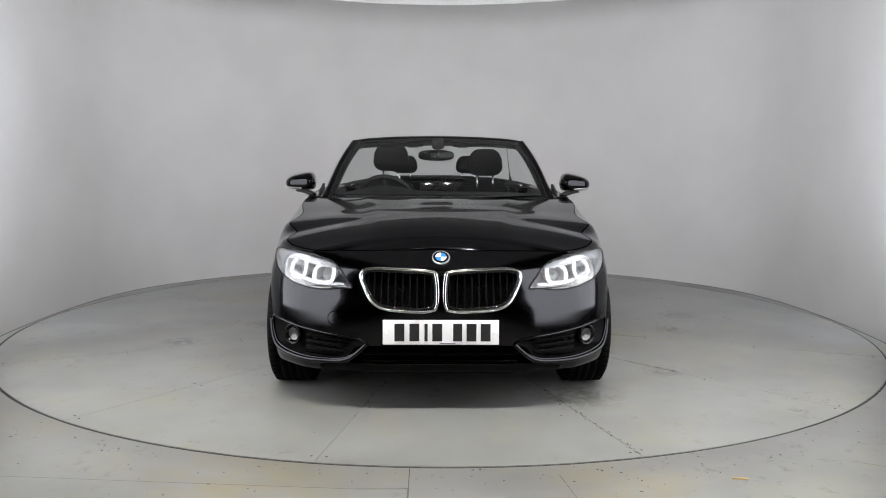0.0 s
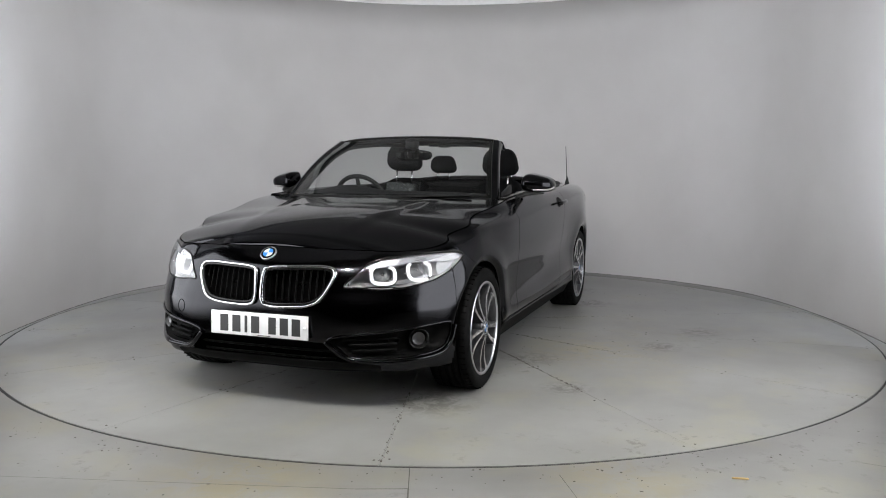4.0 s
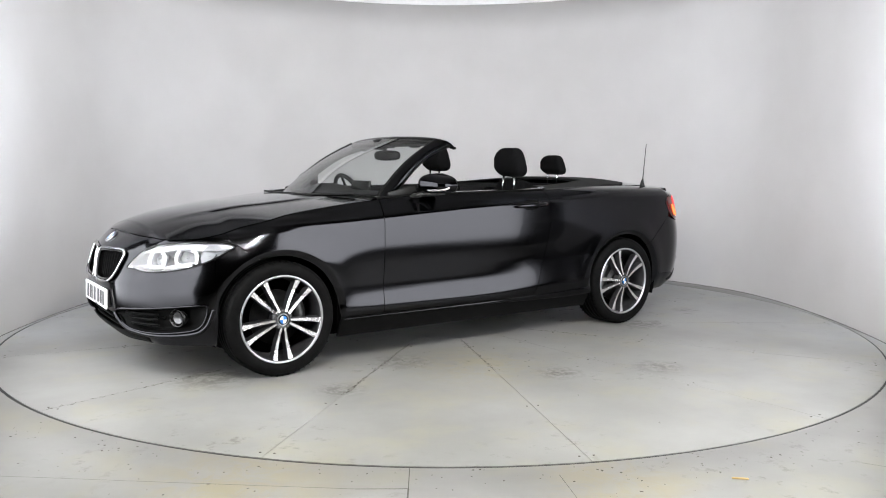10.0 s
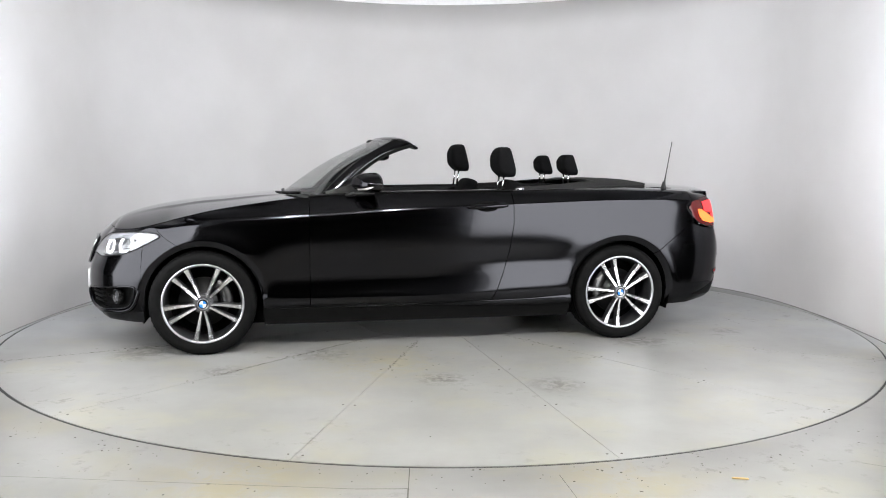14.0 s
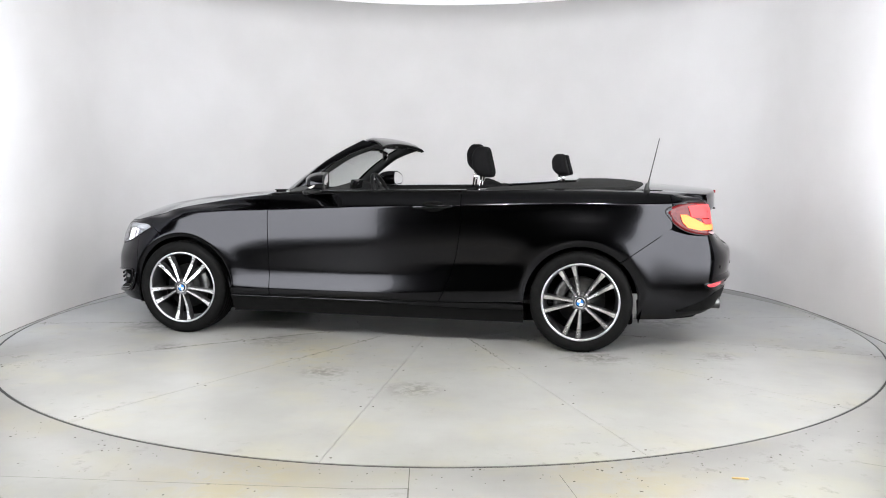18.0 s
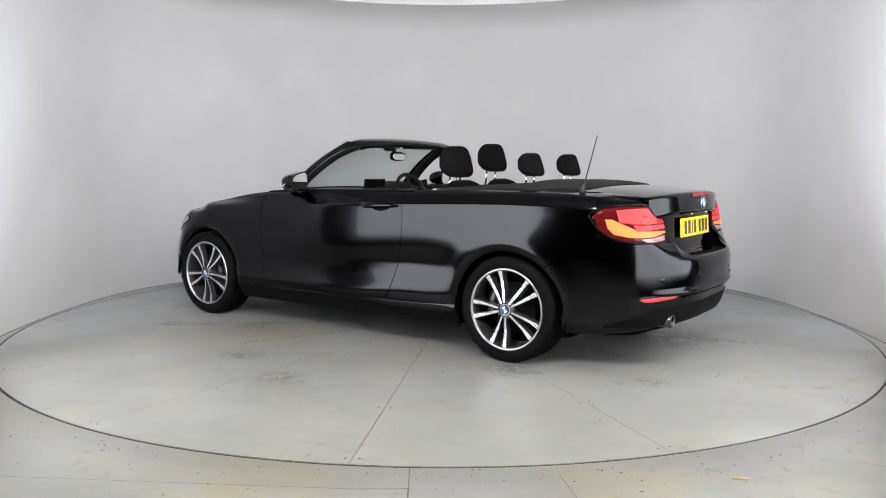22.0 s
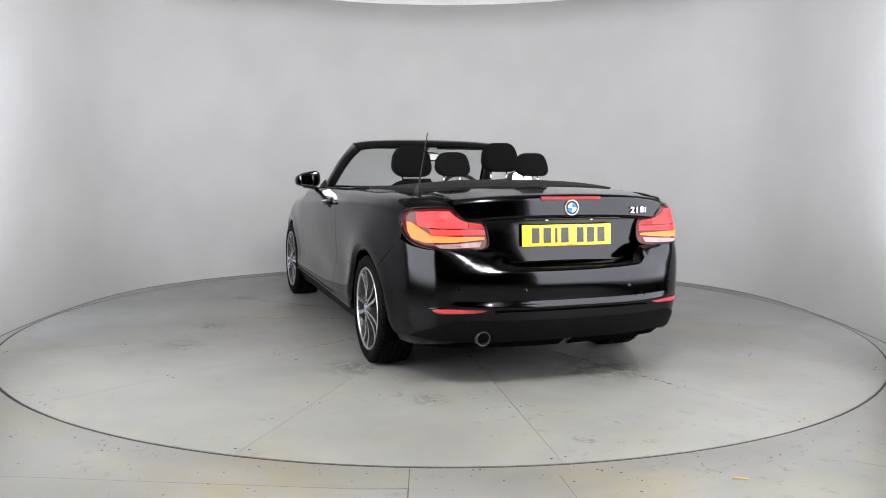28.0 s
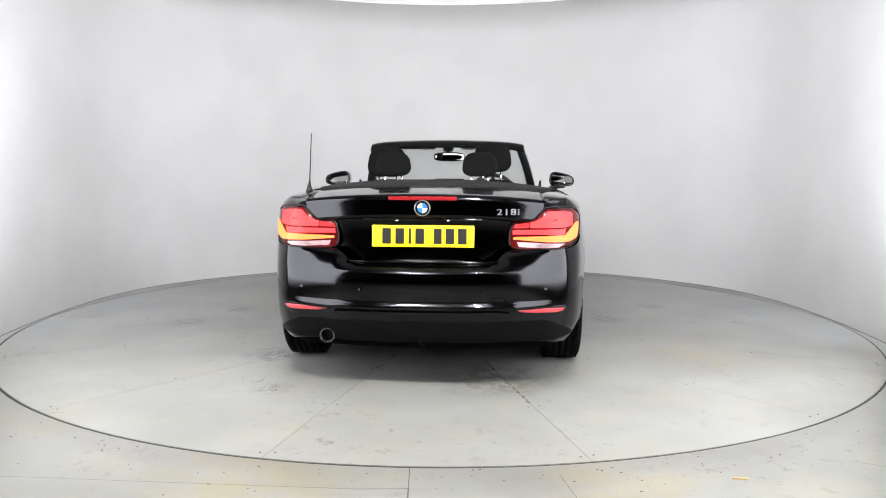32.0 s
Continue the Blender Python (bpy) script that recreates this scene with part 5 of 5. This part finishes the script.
    ex.matrix_local = Matrix.Translation((-2.20, 0.487, 0.287)) @ Euler((0, 0, radians(-90))).to_matrix().to_4x4()
    for sy in (0.30, 0.62, -0.30, -0.62):
        idx = np.argmin(np.abs(OUTLINE[900:, 1] - abs(sy))) + 900
        q = skin(np.array([ARC[idx] * np.sign(sy)]), np.array([0.535]), 0.0)[0]
        d = put("parking_sensor", *lathe([(0.012, -0.004), (0.012, 0.001), (0.0105, 0.002), (0.001, 0.002)], 18), PAINT, car)
        d.matrix_local = Matrix.Translation(q) @ Vector((NORM[idx][0], NORM[idx][1] * np.sign(sy), 0)).to_track_quat("Y", "Z").to_matrix().to_4x4()
    cover = [(-5.205, .500), (-5.255, .502), (-5.262, .468), (-5.250, .452), (-5.212, .450), (-5.200, .466)]
    put("tow_eye_cover", *rope(cover, 0.0016, 0.003, 60), DARK, car, "outlined tow-eye cover")
    roundel(car, (-2.2055, 0.0, 0.942), (-1, 0, 0.02), 0.040)
    plate((-2.162, 0, 0.797), -1, -3.5, PLATE_YELLOW)
    put("plate_light_strip", *box((-2.174, 0, 0.884), (0.03, 0.60, 0.010), 0.004), PIANO, car)
    for sy in (-0.13, 0.13):
        put("plate_lamp", *box((-2.184, sy, 0.8785), (0.008, 0.012, 0.003), 0.0005), LED_WHITE, car, "small lit number-plate lamp")
    # model figure on the boot
    cu = bpy.data.curves.new("model_figure", "FONT")
    cu.body, cu.size, cu.extrude, cu.align_x, cu.space_character = "218i", 0.050, 0.0015, "CENTER", 1.12
    cu.offset = 0.0006
    tmp = new("tmp_text", cu)
    me = bpy.data.meshes.new_from_object(tmp.evaluated_get(bpy.context.evaluated_depsgraph_get()))
    bpy.data.objects.remove(tmp)
    me.materials.clear()
    me.materials.append(SATIN)
    ob = new("model_figure", me)
    ob.parent = car
    tagged(ob, "chrome model figures")
    ob.matrix_local = Matrix.Translation((-2.162, -0.43, 0.908)) @ Euler((radians(90), 0, radians(-90 + 14))).to_matrix().to_4x4() @ Matrix.Diagonal((1.28, 0.88, 1, 1))


def build_sides(doors):
    for sgn, door in zip((1, -1), doors):
        fx = (lambda vf: vf) if sgn > 0 else (lambda vf: flip(*vf))
        # handle over a flat dark patch that paints the shade of its recess
        x = np.linspace(-0.285, -0.545, 20)
        s = np.array([s_of(q) for q in x])
        rec = [(s_of(-0.335), .897), (s_of(-0.36), .920), (s_of(-0.415), .932), (s_of(-0.475), .924), (s_of(-0.50), .900), (s_of(-0.475), .874), (s_of(-0.415), .862), (s_of(-0.36), .872)]
        v, f = patch(rec, lambda r: 0.0015 - 0.0015 * max(0, (r - 0.9) / 0.1), 5, 36)
        put("handle_recess", *fx((v, f)), LOWER, door)
        out = 0.006 + 0.030 * np.sin(np.linspace(0.12, 1, 20) * np.pi * 0.93) ** 0.6
        P = skin(s, 0.893 + 0.010 * np.linspace(0, 1, 20), out)
        put("door_handle", *fx(tube(P, 0.0165 * np.interp(np.linspace(0, 1, 20), [0, .12, .85, 1], [0.5, 1, 1, .6]), 12, flat=1.0, up=(0, 0, 1))), PAINT, door)
        # belt strip and inner card
        ss = np.linspace(S_DOOR_F, s_of(-0.61), 40)
        e = skin(ss, Z_TOP(ss))
        rows = np.array([e + np.array([0, 0, 0.001]), e + np.array([0, -0.018, 0.008]), e + np.array([0, -0.05, 0.006]), e + np.array([0, -0.085, -0.006]), e + np.array([0, -0.10, -0.05]), e * np.array([1, 1, 0]) + np.array([0, -0.13, 0.55]), e * np.array([1, 1, 0]) + np.array([0, -0.11, 0.33])])
        put("door_card", *fx(grid(facing_out(rows, (0, -0.2, 1)))), DASH, door)
        cap = np.array([e + np.array([0, 0.0, 0.003]), e + np.array([0, -0.015, 0.0100]), e + np.array([0, -0.040, 0.0125]), e + np.array([0, -0.070, 0.0125]), e + np.array([0, -0.084, 0.004])])
        put("door_cap", *fx(grid(facing_out(cap, (0, 0, 1)))), PIANO, door)
        put("belt_seal", *fx(tube(e + np.array([0, -0.006, 0.004]), 0.006, 6)), RUBBER, door)
        # mirror
        arm = put("mirror_arm", *fx(tube([(0.475, 0.745, 0.955), (0.455, 0.80, 0.966), (0.42, 0.855, 0.985)], [0.040, 0.026, 0.030], 12, flat=0.55)), PLASTIC, door)
        def shell(w, a, k=0.0):
            """The mirror housing: w from its inner to its outer end, a round its nose from below to above; k metres outside it."""
            w, a = np.broadcast_arrays(np.asarray(w, float), np.asarray(a, float))
            end = np.clip(1 - np.abs(2 * w - 1) ** 5, 0, 1) ** 0.45
            top, low, deep = 0.074 * (1 - 0.50 * w ** 1.6), 0.054 * (1 - 0.22 * w), 0.165 * (1 - 0.30 * w)
            g = lambda q, e: np.sign(q) * np.abs(q) ** e
            zz = g(np.sin(a), 0.72) * end
            return np.stack([0.298 - 0.030 * w + (deep * g(np.cos(a), 0.75) + k) * (0.35 + 0.65 * end), 0.805 + 0.198 * w + k * (2 * w - 1),
                             1.040 - 0.004 * w + np.where(zz > 0, top + k, low + k) * zz], -1)
        ww, aa = np.meshgrid(np.linspace(0, 1, 34), np.linspace(radians(-90), radians(90), 25), indexing="ij")
        house = put("wing_mirror", *fx(grid(facing_out(shell(ww, aa), (1, 0, 0)))), PAINT, arm.parent, "black door mirror with a silver indicator strip")
        ww, aa = np.meshgrid(np.linspace(0.42, 0.985, 22), np.linspace(radians(-46), radians(-30), 5), indexing="ij")
        put("mirror_indicator", *fx(grid(facing_out(shell(ww, aa, 0.002), (1, 0.3, 0)), 0.003)), WHITE_LENS, house, "silver indicator strip")

        def back(shrunk, dx):
            """The housing's rear face, shrunk towards its middle."""
            w = np.linspace(0, 1, 30)
            up, dn = shell(w, radians(90)), shell(w, radians(-90))
            v = np.linspace(0, 1, 9)[None, :, None]
            Pb = dn[:, None] * (1 - v) + up[:, None] * v
            c = np.array((0.283, 0.900, 1.042))
            return c + (Pb - c) * np.array((1.0, shrunk, shrunk)) + np.array((dx, 0, 0))
        put("mirror_rim", *fx(grid(facing_out(back(1.0, 0.0005), (-1, 0, 0)), 0.01)), PLASTIC, house)
        put("mirror_glass", *fx(grid(facing_out(back(0.86, -0.003), (-1, 0, 0)), 0.002)), MIRROR, house)
        put("mirror_base", *fx(tube([(0.47, 0.815, 0.975), (0.385, 0.86, 0.982), (0.315, 0.93, 0.984)], [0.020, 0.026, 0.012], 10, flat=0.5)), PLASTIC, house)
        # quarter triangle behind the pillar
        tri_ = merge(box((0.50, 0.742, 0.990), (0.20, 0.016, 0.05), 0.006, Euler((0, radians(14), 0)).to_matrix()))
        put("mirror_triangle", *fx(tri_), PLASTIC, door)
        # rear side trim along the quarter
    for sgn in (1, -1):
        fx = (lambda vf: vf) if sgn > 0 else (lambda vf: flip(*vf))
        ss = np.linspace(s_of(-0.615), s_of(-1.30), 30)
        e = skin(ss, Z_TOP(ss))
        rows = np.array([e + np.array([0, 0, 0.001]), e + np.array([0, -0.03, 0.005]), e + np.array([0, -0.09, 0.004]), e + np.array([0, -0.16, -0.01]), e * np.array([1, 1, 0]) + np.array([0, -0.20, 0.80]), e * np.array([1, 1, 0]) + np.array([0, -0.17, 0.33])])
        put("rear_side_trim", *fx(grid(facing_out(rows, (0, -0.2, 1)))), DASH, car)
        put("belt_anchor", *fx(pad((-0.70, 0.66, 0.998), (0.065, 0.028, 0.022), 3)), CHROME, car, "chrome belt guide")


def headrest(parent, c, size, posts=0.13):
    v, f = pad((0, 0, 0), size, 4.4, 40, 24)
    k = v[:, 2] / (size[2] / 2)
    v[:, 1] *= np.interp(k, [-1, -0.6, -0.2, 0.3, 0.75, 1], [0.90, 0.99, 1.02, 0.95, 0.82, 0.72])
    v[:, 0] *= np.interp(k, [-1, -0.4, 0.2, 1], [0.85, 1.05, 1.0, 0.75])
    v[:, 0] += 0.016 * k - 0.022 * k ** 2
    return put("headrest", v + np.array(c), f, FABRIC, parent, "black cloth headrest on steel posts")


def build_seats():
    for sy in (0.361, -0.361):
        back = pad((-0.52, sy, 0.755), (0.15, 0.50, 0.62), 4.0, 32, 20, Euler((0, radians(-17), 0)).to_matrix(), taper=0.22)
        shift = -0.10 if sy > 0 else 0.03
        move = np.array([shift - 0.02, 0, 0])
        seat = put("front_seat", back[0] + move, back[1], FABRIC, car, "black cloth front seat")
        c = np.array((-0.652 if sy > 0 else -0.492, 0.374 if sy > 0 else -0.348, 1.165 if sy > 0 else 1.200))
        headrest(seat, c + np.array([0, 0, 0.014]), (0.130, 0.268, 0.210))
        for k in (-0.062, 0.062):
            put("headrest_post", *tube([c + np.array([0.0, k, -0.07]), c + np.array([0.015, k, -0.20])], 0.007, 8), POST, seat)
        put("seat_cushion", *pad((-0.24 + shift, sy, 0.47), (0.56, 0.52, 0.18), 4.0), FABRIC, seat)
        for k in (-1, 1):
            put("seat_bolster", *pad((-0.50 + shift, sy + k * 0.225, 0.74), (0.17, 0.10, 0.50), 3.0, 20, 12, Euler((0, radians(-17), 0)).to_matrix()), FABRIC, seat)
    bench = put("rear_seat", *pad((-1.13, 0, 0.75), (0.20, 1.14, 0.54), 5.0, 40, 18, Euler((0, radians(-14), 0)).to_matrix()), FABRIC, car, "black cloth rear bench")
    put("rear_cushion", *pad((-0.92, 0, 0.47), (0.50, 1.12, 0.17), 4.5), FABRIC, bench)
    for sy in (0.271, -0.271):
        c = np.array((-1.166, sy, 1.162))
        headrest(bench, c, (0.100, 0.218, 0.150))
        for k in (-0.052, 0.052):
            put("headrest_post", *tube([c + np.array([0, k, -0.05]), c + np.array([0.0, k, -0.14])], 0.0065, 8), POST, bench)


def build_cabin():
    put("cabin_floor", *box((-0.25, 0, 0.29), (2.2, 1.5, 0.03), 0.01), DASH, car)
    y = np.linspace(-0.70, 0.70, 41)
    prof = [(0.80, 0.945), (0.68, 0.968), (0.52, 0.985), (0.40, 0.985), (0.33, 0.972), (0.305, 0.94), (0.32, 0.85), (0.36, 0.70), (0.45, 0.45)]
    P = np.zeros((len(prof), len(y), 3))
    for i, (x, z) in enumerate(prof):
        P[i, :, 0] = x - 0.05 * (y / 0.7) ** 2 * (i < 3)
        P[i, :, 1] = y
        hood = 0.040 * np.exp(-((y + 0.36) / 0.17) ** 2) if 2 <= i <= 5 else 0
        P[i, :, 2] = z + hood - 0.02 * np.abs(y / 0.7) ** 4
    v, f = grid(facing_out(P, (-0.3, 0, 1)))
    dash = put("dashboard", v, f, DASH, car, "black soft dashboard with a raised instrument hood")
    put("centre_screen", *box((0.37, 0.0, 1.005), (0.02, 0.24, 0.085), 0.006, Euler((0, radians(-8), 0)).to_matrix()), PIANO, dash)
    put("centre_console", *box((0.0, 0, 0.50), (0.75, 0.20, 0.34), 0.03), DASH, car)
    put("gear_lever", *tube([(0.10, 0, 0.66), (0.09, 0, 0.74), (0.075, 0, 0.79)], [0.012, 0.014, 0.024], 12), PIANO, car)
    # steering wheel on the right
    a = np.linspace(0, 2 * np.pi, 40, endpoint=False)
    m = Matrix.Translation((0.26, -0.355, 0.912)) @ Euler((0, radians(-66), 0)).to_matrix().to_4x4()
    ring = np.array([(m @ Vector((0.183 * np.cos(q), 0.183 * np.sin(q), 0)))[:] for q in a])
    wheel = put("steering_wheel", *tube(ring, 0.0155, 10, True), PLASTIC, car, "black leather steering wheel")
    hub = pad((0, 0, 0), (0.15, 0.17, 0.06), 3.0)
    put("wheel_boss", np.array([(m @ Vector(q))[:] for q in hub[0]]), hub[1], DASH, wheel)
    for q in (0, np.pi, -np.pi / 2):
        e = [(m @ Vector((r * np.cos(q + np.pi / 2), r * np.sin(q + np.pi / 2), 0)))[:] for r in (0.06, 0.12, 0.175)]
        put("wheel_spoke", *tube(e, [0.022, 0.016, 0.014], 8, flat=0.5), PLASTIC, wheel)


def tyre_mesh():
    prof = [(0.236, -0.098), (0.250, -0.106), (0.275, -0.112), (0.295, -0.110), (0.308, -0.100), (0.3155, -0.085)]
    for g in (-0.055, -0.018, 0.018, 0.055):
        prof += [(0.3185, g - 0.006), (0.311, g - 0.004), (0.311, g + 0.004), (0.3185, g + 0.006)]
    prof += [(0.3155, 0.085), (0.308, 0.100), (0.295, 0.110), (0.275, 0.112), (0.250, 0.106), (0.236, 0.098)]
    v, f = lathe(prof, 96)
    # lateral sipes on the shoulders
    sip = []
    for k in range(60):
        a = 2 * np.pi * k / 60
        for y0 in (-0.078, 0.078):
            b = box((0, 0, 0), (0.006, 0.040, 0.004), 0.0)[0]
            R = Matrix.Rotation(-a, 3, "Y")
            sip.append((np.array([(R @ Vector((q[0] + 0.3145, q[1] + y0, q[2])))[:] for q in b]), box((0, 0, 0), (0.006, 0.040, 0.004), 0.0)[1]))
    return merge((v, f)), merge(*sip)


def spoke_mesh(a_mid, a_off):
    """One flat-faced spoke from the hub to the rim, leaning by a_off at its outer end."""
    r = np.array([0.045, 0.075, 0.12, 0.17, 0.205, 0.228])
    ang = a_mid + a_off * np.array([1.14, 1.12, 1.10, 1.07, 1.05, 1.05])
    half = np.array([0.0056, 0.0066, 0.0082, 0.0100, 0.0120, 0.0150])
    face = np.array([0.012, 0.006, -0.002, -0.004, 0.0, 0.003])
    P = []
    for q in range(len(r)):
        c = np.array((r[q] * np.cos(ang[q]), 0, r[q] * np.sin(ang[q])))
        t = np.array((-np.sin(ang[q]), 0, np.cos(ang[q])))
        row = []
        for k, dy in ((-1.5, -0.040), (-1.1, -0.005), (-0.95, 0.0), (0.95, 0.0), (1.1, -0.005), (1.5, -0.040)):
            p = c + t * half[q] * k
            p[1] = face[q] + dy
            row.append(p)
        P.append(row)
    P = np.array(P)
    fa = grid(P[:, 2:4])
    si = merge(grid(P[:, 0:3]), grid(P[:, 3:6]))
    return fa, si


def build_wheels():
    tyre, sipes = tyre_mesh()
    me_tyre = mesh_of("tyre", *tyre, RUBBER)
    me_sipe = mesh_of("tread_sipe", *sipes, DARK, False)
    barrel = lathe([(0.240, 0.098), (0.243, 0.104), (0.238, 0.106), (0.229, 0.100), (0.224, 0.085), (0.218, 0.04), (0.214, -0.06), (0.236, -0.10)], 72)
    me_barrel = mesh_of("wheel", *barrel, RIMDARK)
    lip = lathe([(0.2435, 0.1035), (0.2415, 0.1075), (0.2335, 0.1065), (0.2300, 0.1005)], 96)
    me_lip = mesh_of("rim_lip", *lip, SATIN)
    disc = lathe([(0.14, 0.0), (0.152, 0.002), (0.152, 0.012), (0.085, 0.013), (0.08, 0.03), (0.001, 0.032)], 48)
    me_disc = mesh_of("brake_disc", *disc, DISC)
    # added near-black disc that paints the shade seen between the spokes
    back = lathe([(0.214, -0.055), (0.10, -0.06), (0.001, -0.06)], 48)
    me_shade_disc = mesh_of("wheel_back", *back, DARK)
    hubv = lathe([(0.058, 0.05), (0.060, 0.100), (0.052, 0.108), (0.036, 0.109), (0.034, 0.106)], 40)
    me_hub = mesh_of("hub", *hubv, RIMDARK)
    pairs = []
    for k in range(5):
        for o in (-1, 1):
            fa, si = spoke_mesh(2 * np.pi * k / 5 + radians(-90), radians(11.0) * o)
            pairs.append((fa, si))
    me_spokes = []
    for fa, si in pairs:
        a = (fa[0] + np.array([0, 0.098, 0]), fa[1])
        b = (si[0] + np.array([0, 0.0975, 0]), si[1])
        v, f = merge(a, b)
        me = mesh_of("spoke", v, f, [ALLOY, RIMDARK], False)
        for i, p in enumerate(me.polygons):
            p.material_index = 0 if i < len(fa[1]) else 1
        me_spokes.append(me)
    cal = grid(np.array([[(r * np.cos(a), y, r * np.sin(a)) for r, y in ((0.10, 0.02), (0.10, 0.035), (0.165, 0.035), (0.172, 0.02), (0.172, -0.05))] for a in np.linspace(radians(-35), radians(35), 9)]))
    me_cal = mesh_of("brake_caliper", *cal, PIPE)

    def child(me, parent, name=None):
        o = new(name or me.name.split(".")[0], me)
        o.parent = parent
        return o
    for hx, spin in ((1.345, 0), (-1.345, -13.5)):
        for sgn in (1, -1):
            w = new("wheel", me_barrel)
            w.parent = car
            tagged(w, "ten-spoke alloy wheel, bright faces over dark grey")
            w.matrix_local = Matrix.Translation((hx, sgn * 0.762, 0.3165)) @ Matrix.Rotation(0 if sgn > 0 else math.pi, 4, "Z") @ Matrix.Rotation(radians(spin * sgn), 4, "Y")
            tagged(child(me_sipe, w), kind="stuff")
            for me in (me_tyre, me_lip, me_disc, me_shade_disc, me_hub, *me_spokes):
                child(me, w)
            c = child(me_cal, w)
            c.matrix_local = Matrix.Rotation(radians(200 - spin), 4, "Y") if hx > 0 else Matrix.Rotation(radians(-20 - spin), 4, "Y")
            r = roundel(w, (0, 0.108, 0), (0, 1, 0), 0.033, "wheel_badge")
            r.parent = w
            for q in list(r.children):
                q.parent = w
    # wheel bolts, five round each hub
    bolt = lathe([(0.0085, 0.0), (0.0085, 0.012), (0.006, 0.014), (0.0005, 0.010)], 12)
    me_bolt = mesh_of("wheel_bolt", *bolt, PIPE)
    for w in [o for o in car.children if o.name.split(".")[0] == "wheel"]:
        for k in range(5):
            o = child(me_bolt, w, "wheel_bolt")
            q = 2 * np.pi * (k + 0.5) / 5 + radians(-90)
            o.location = (0.047 * np.cos(q), 0.100, 0.047 * np.sin(q))
    # arch liners
    for hx in HUBS:
        for sgn in (1, -1):
            a = np.linspace(radians(-19), radians(199), 34)
            P = np.array([[(hx + 0.372 * np.cos(q), sgn * yy, 0.312 + 0.372 * np.sin(q)) for yy in (0.50, 0.62, 0.74, 0.80 if hx > 0 else 0.838)] for q in a])
            put("arch_liner", *grid(P), DARK, car)
    for hx in HUBS:
        put("axle", *tube([(hx, -0.72, 0.315), (hx, 0.72, 0.315)], 0.05, 12), DARK, car)
    put("underbody", *box((-0.02, 0, 0.19), (3.30, 1.34, 0.08), 0.02), DARK, car)
    put("floor_pan", *box((0, 0, 0.207), (1.86, 1.52, 0.075), 0.02), DARK, car)
    put("engine_bay_liner", *box((1.30, 0, 0.50), (0.9, 0.96, 0.56), 0.03), DARK, car)
    put("boot_liner", *box((-1.70, 0, 0.62), (0.75, 0.96, 0.60), 0.03), DARK, car)


door_parts = build_shell()
build_bonnet()
build_screen()
build_deck()
build_front()
build_rear()
build_sides(door_parts)
build_seats()
build_cabin()
build_wheels()


# ---- what turns ----
def motions():
    times = [0.0, 0.25, 0.5, 0.75, 1.0, 1.5] + [float(k) for k in range(2, 33)]
    rows_car, rows_table = [], []
    for t in times:
        turn = pose(0, 0, 0, 0, 0, turn_at(t))
        rows_car.append((t, turn @ pose(CAR_OFF[0], CAR_OFF[1], 0)))
        rows_table.append((t, turn))
    walk(car, rows_car)
    walk(table, rows_table)


motions()
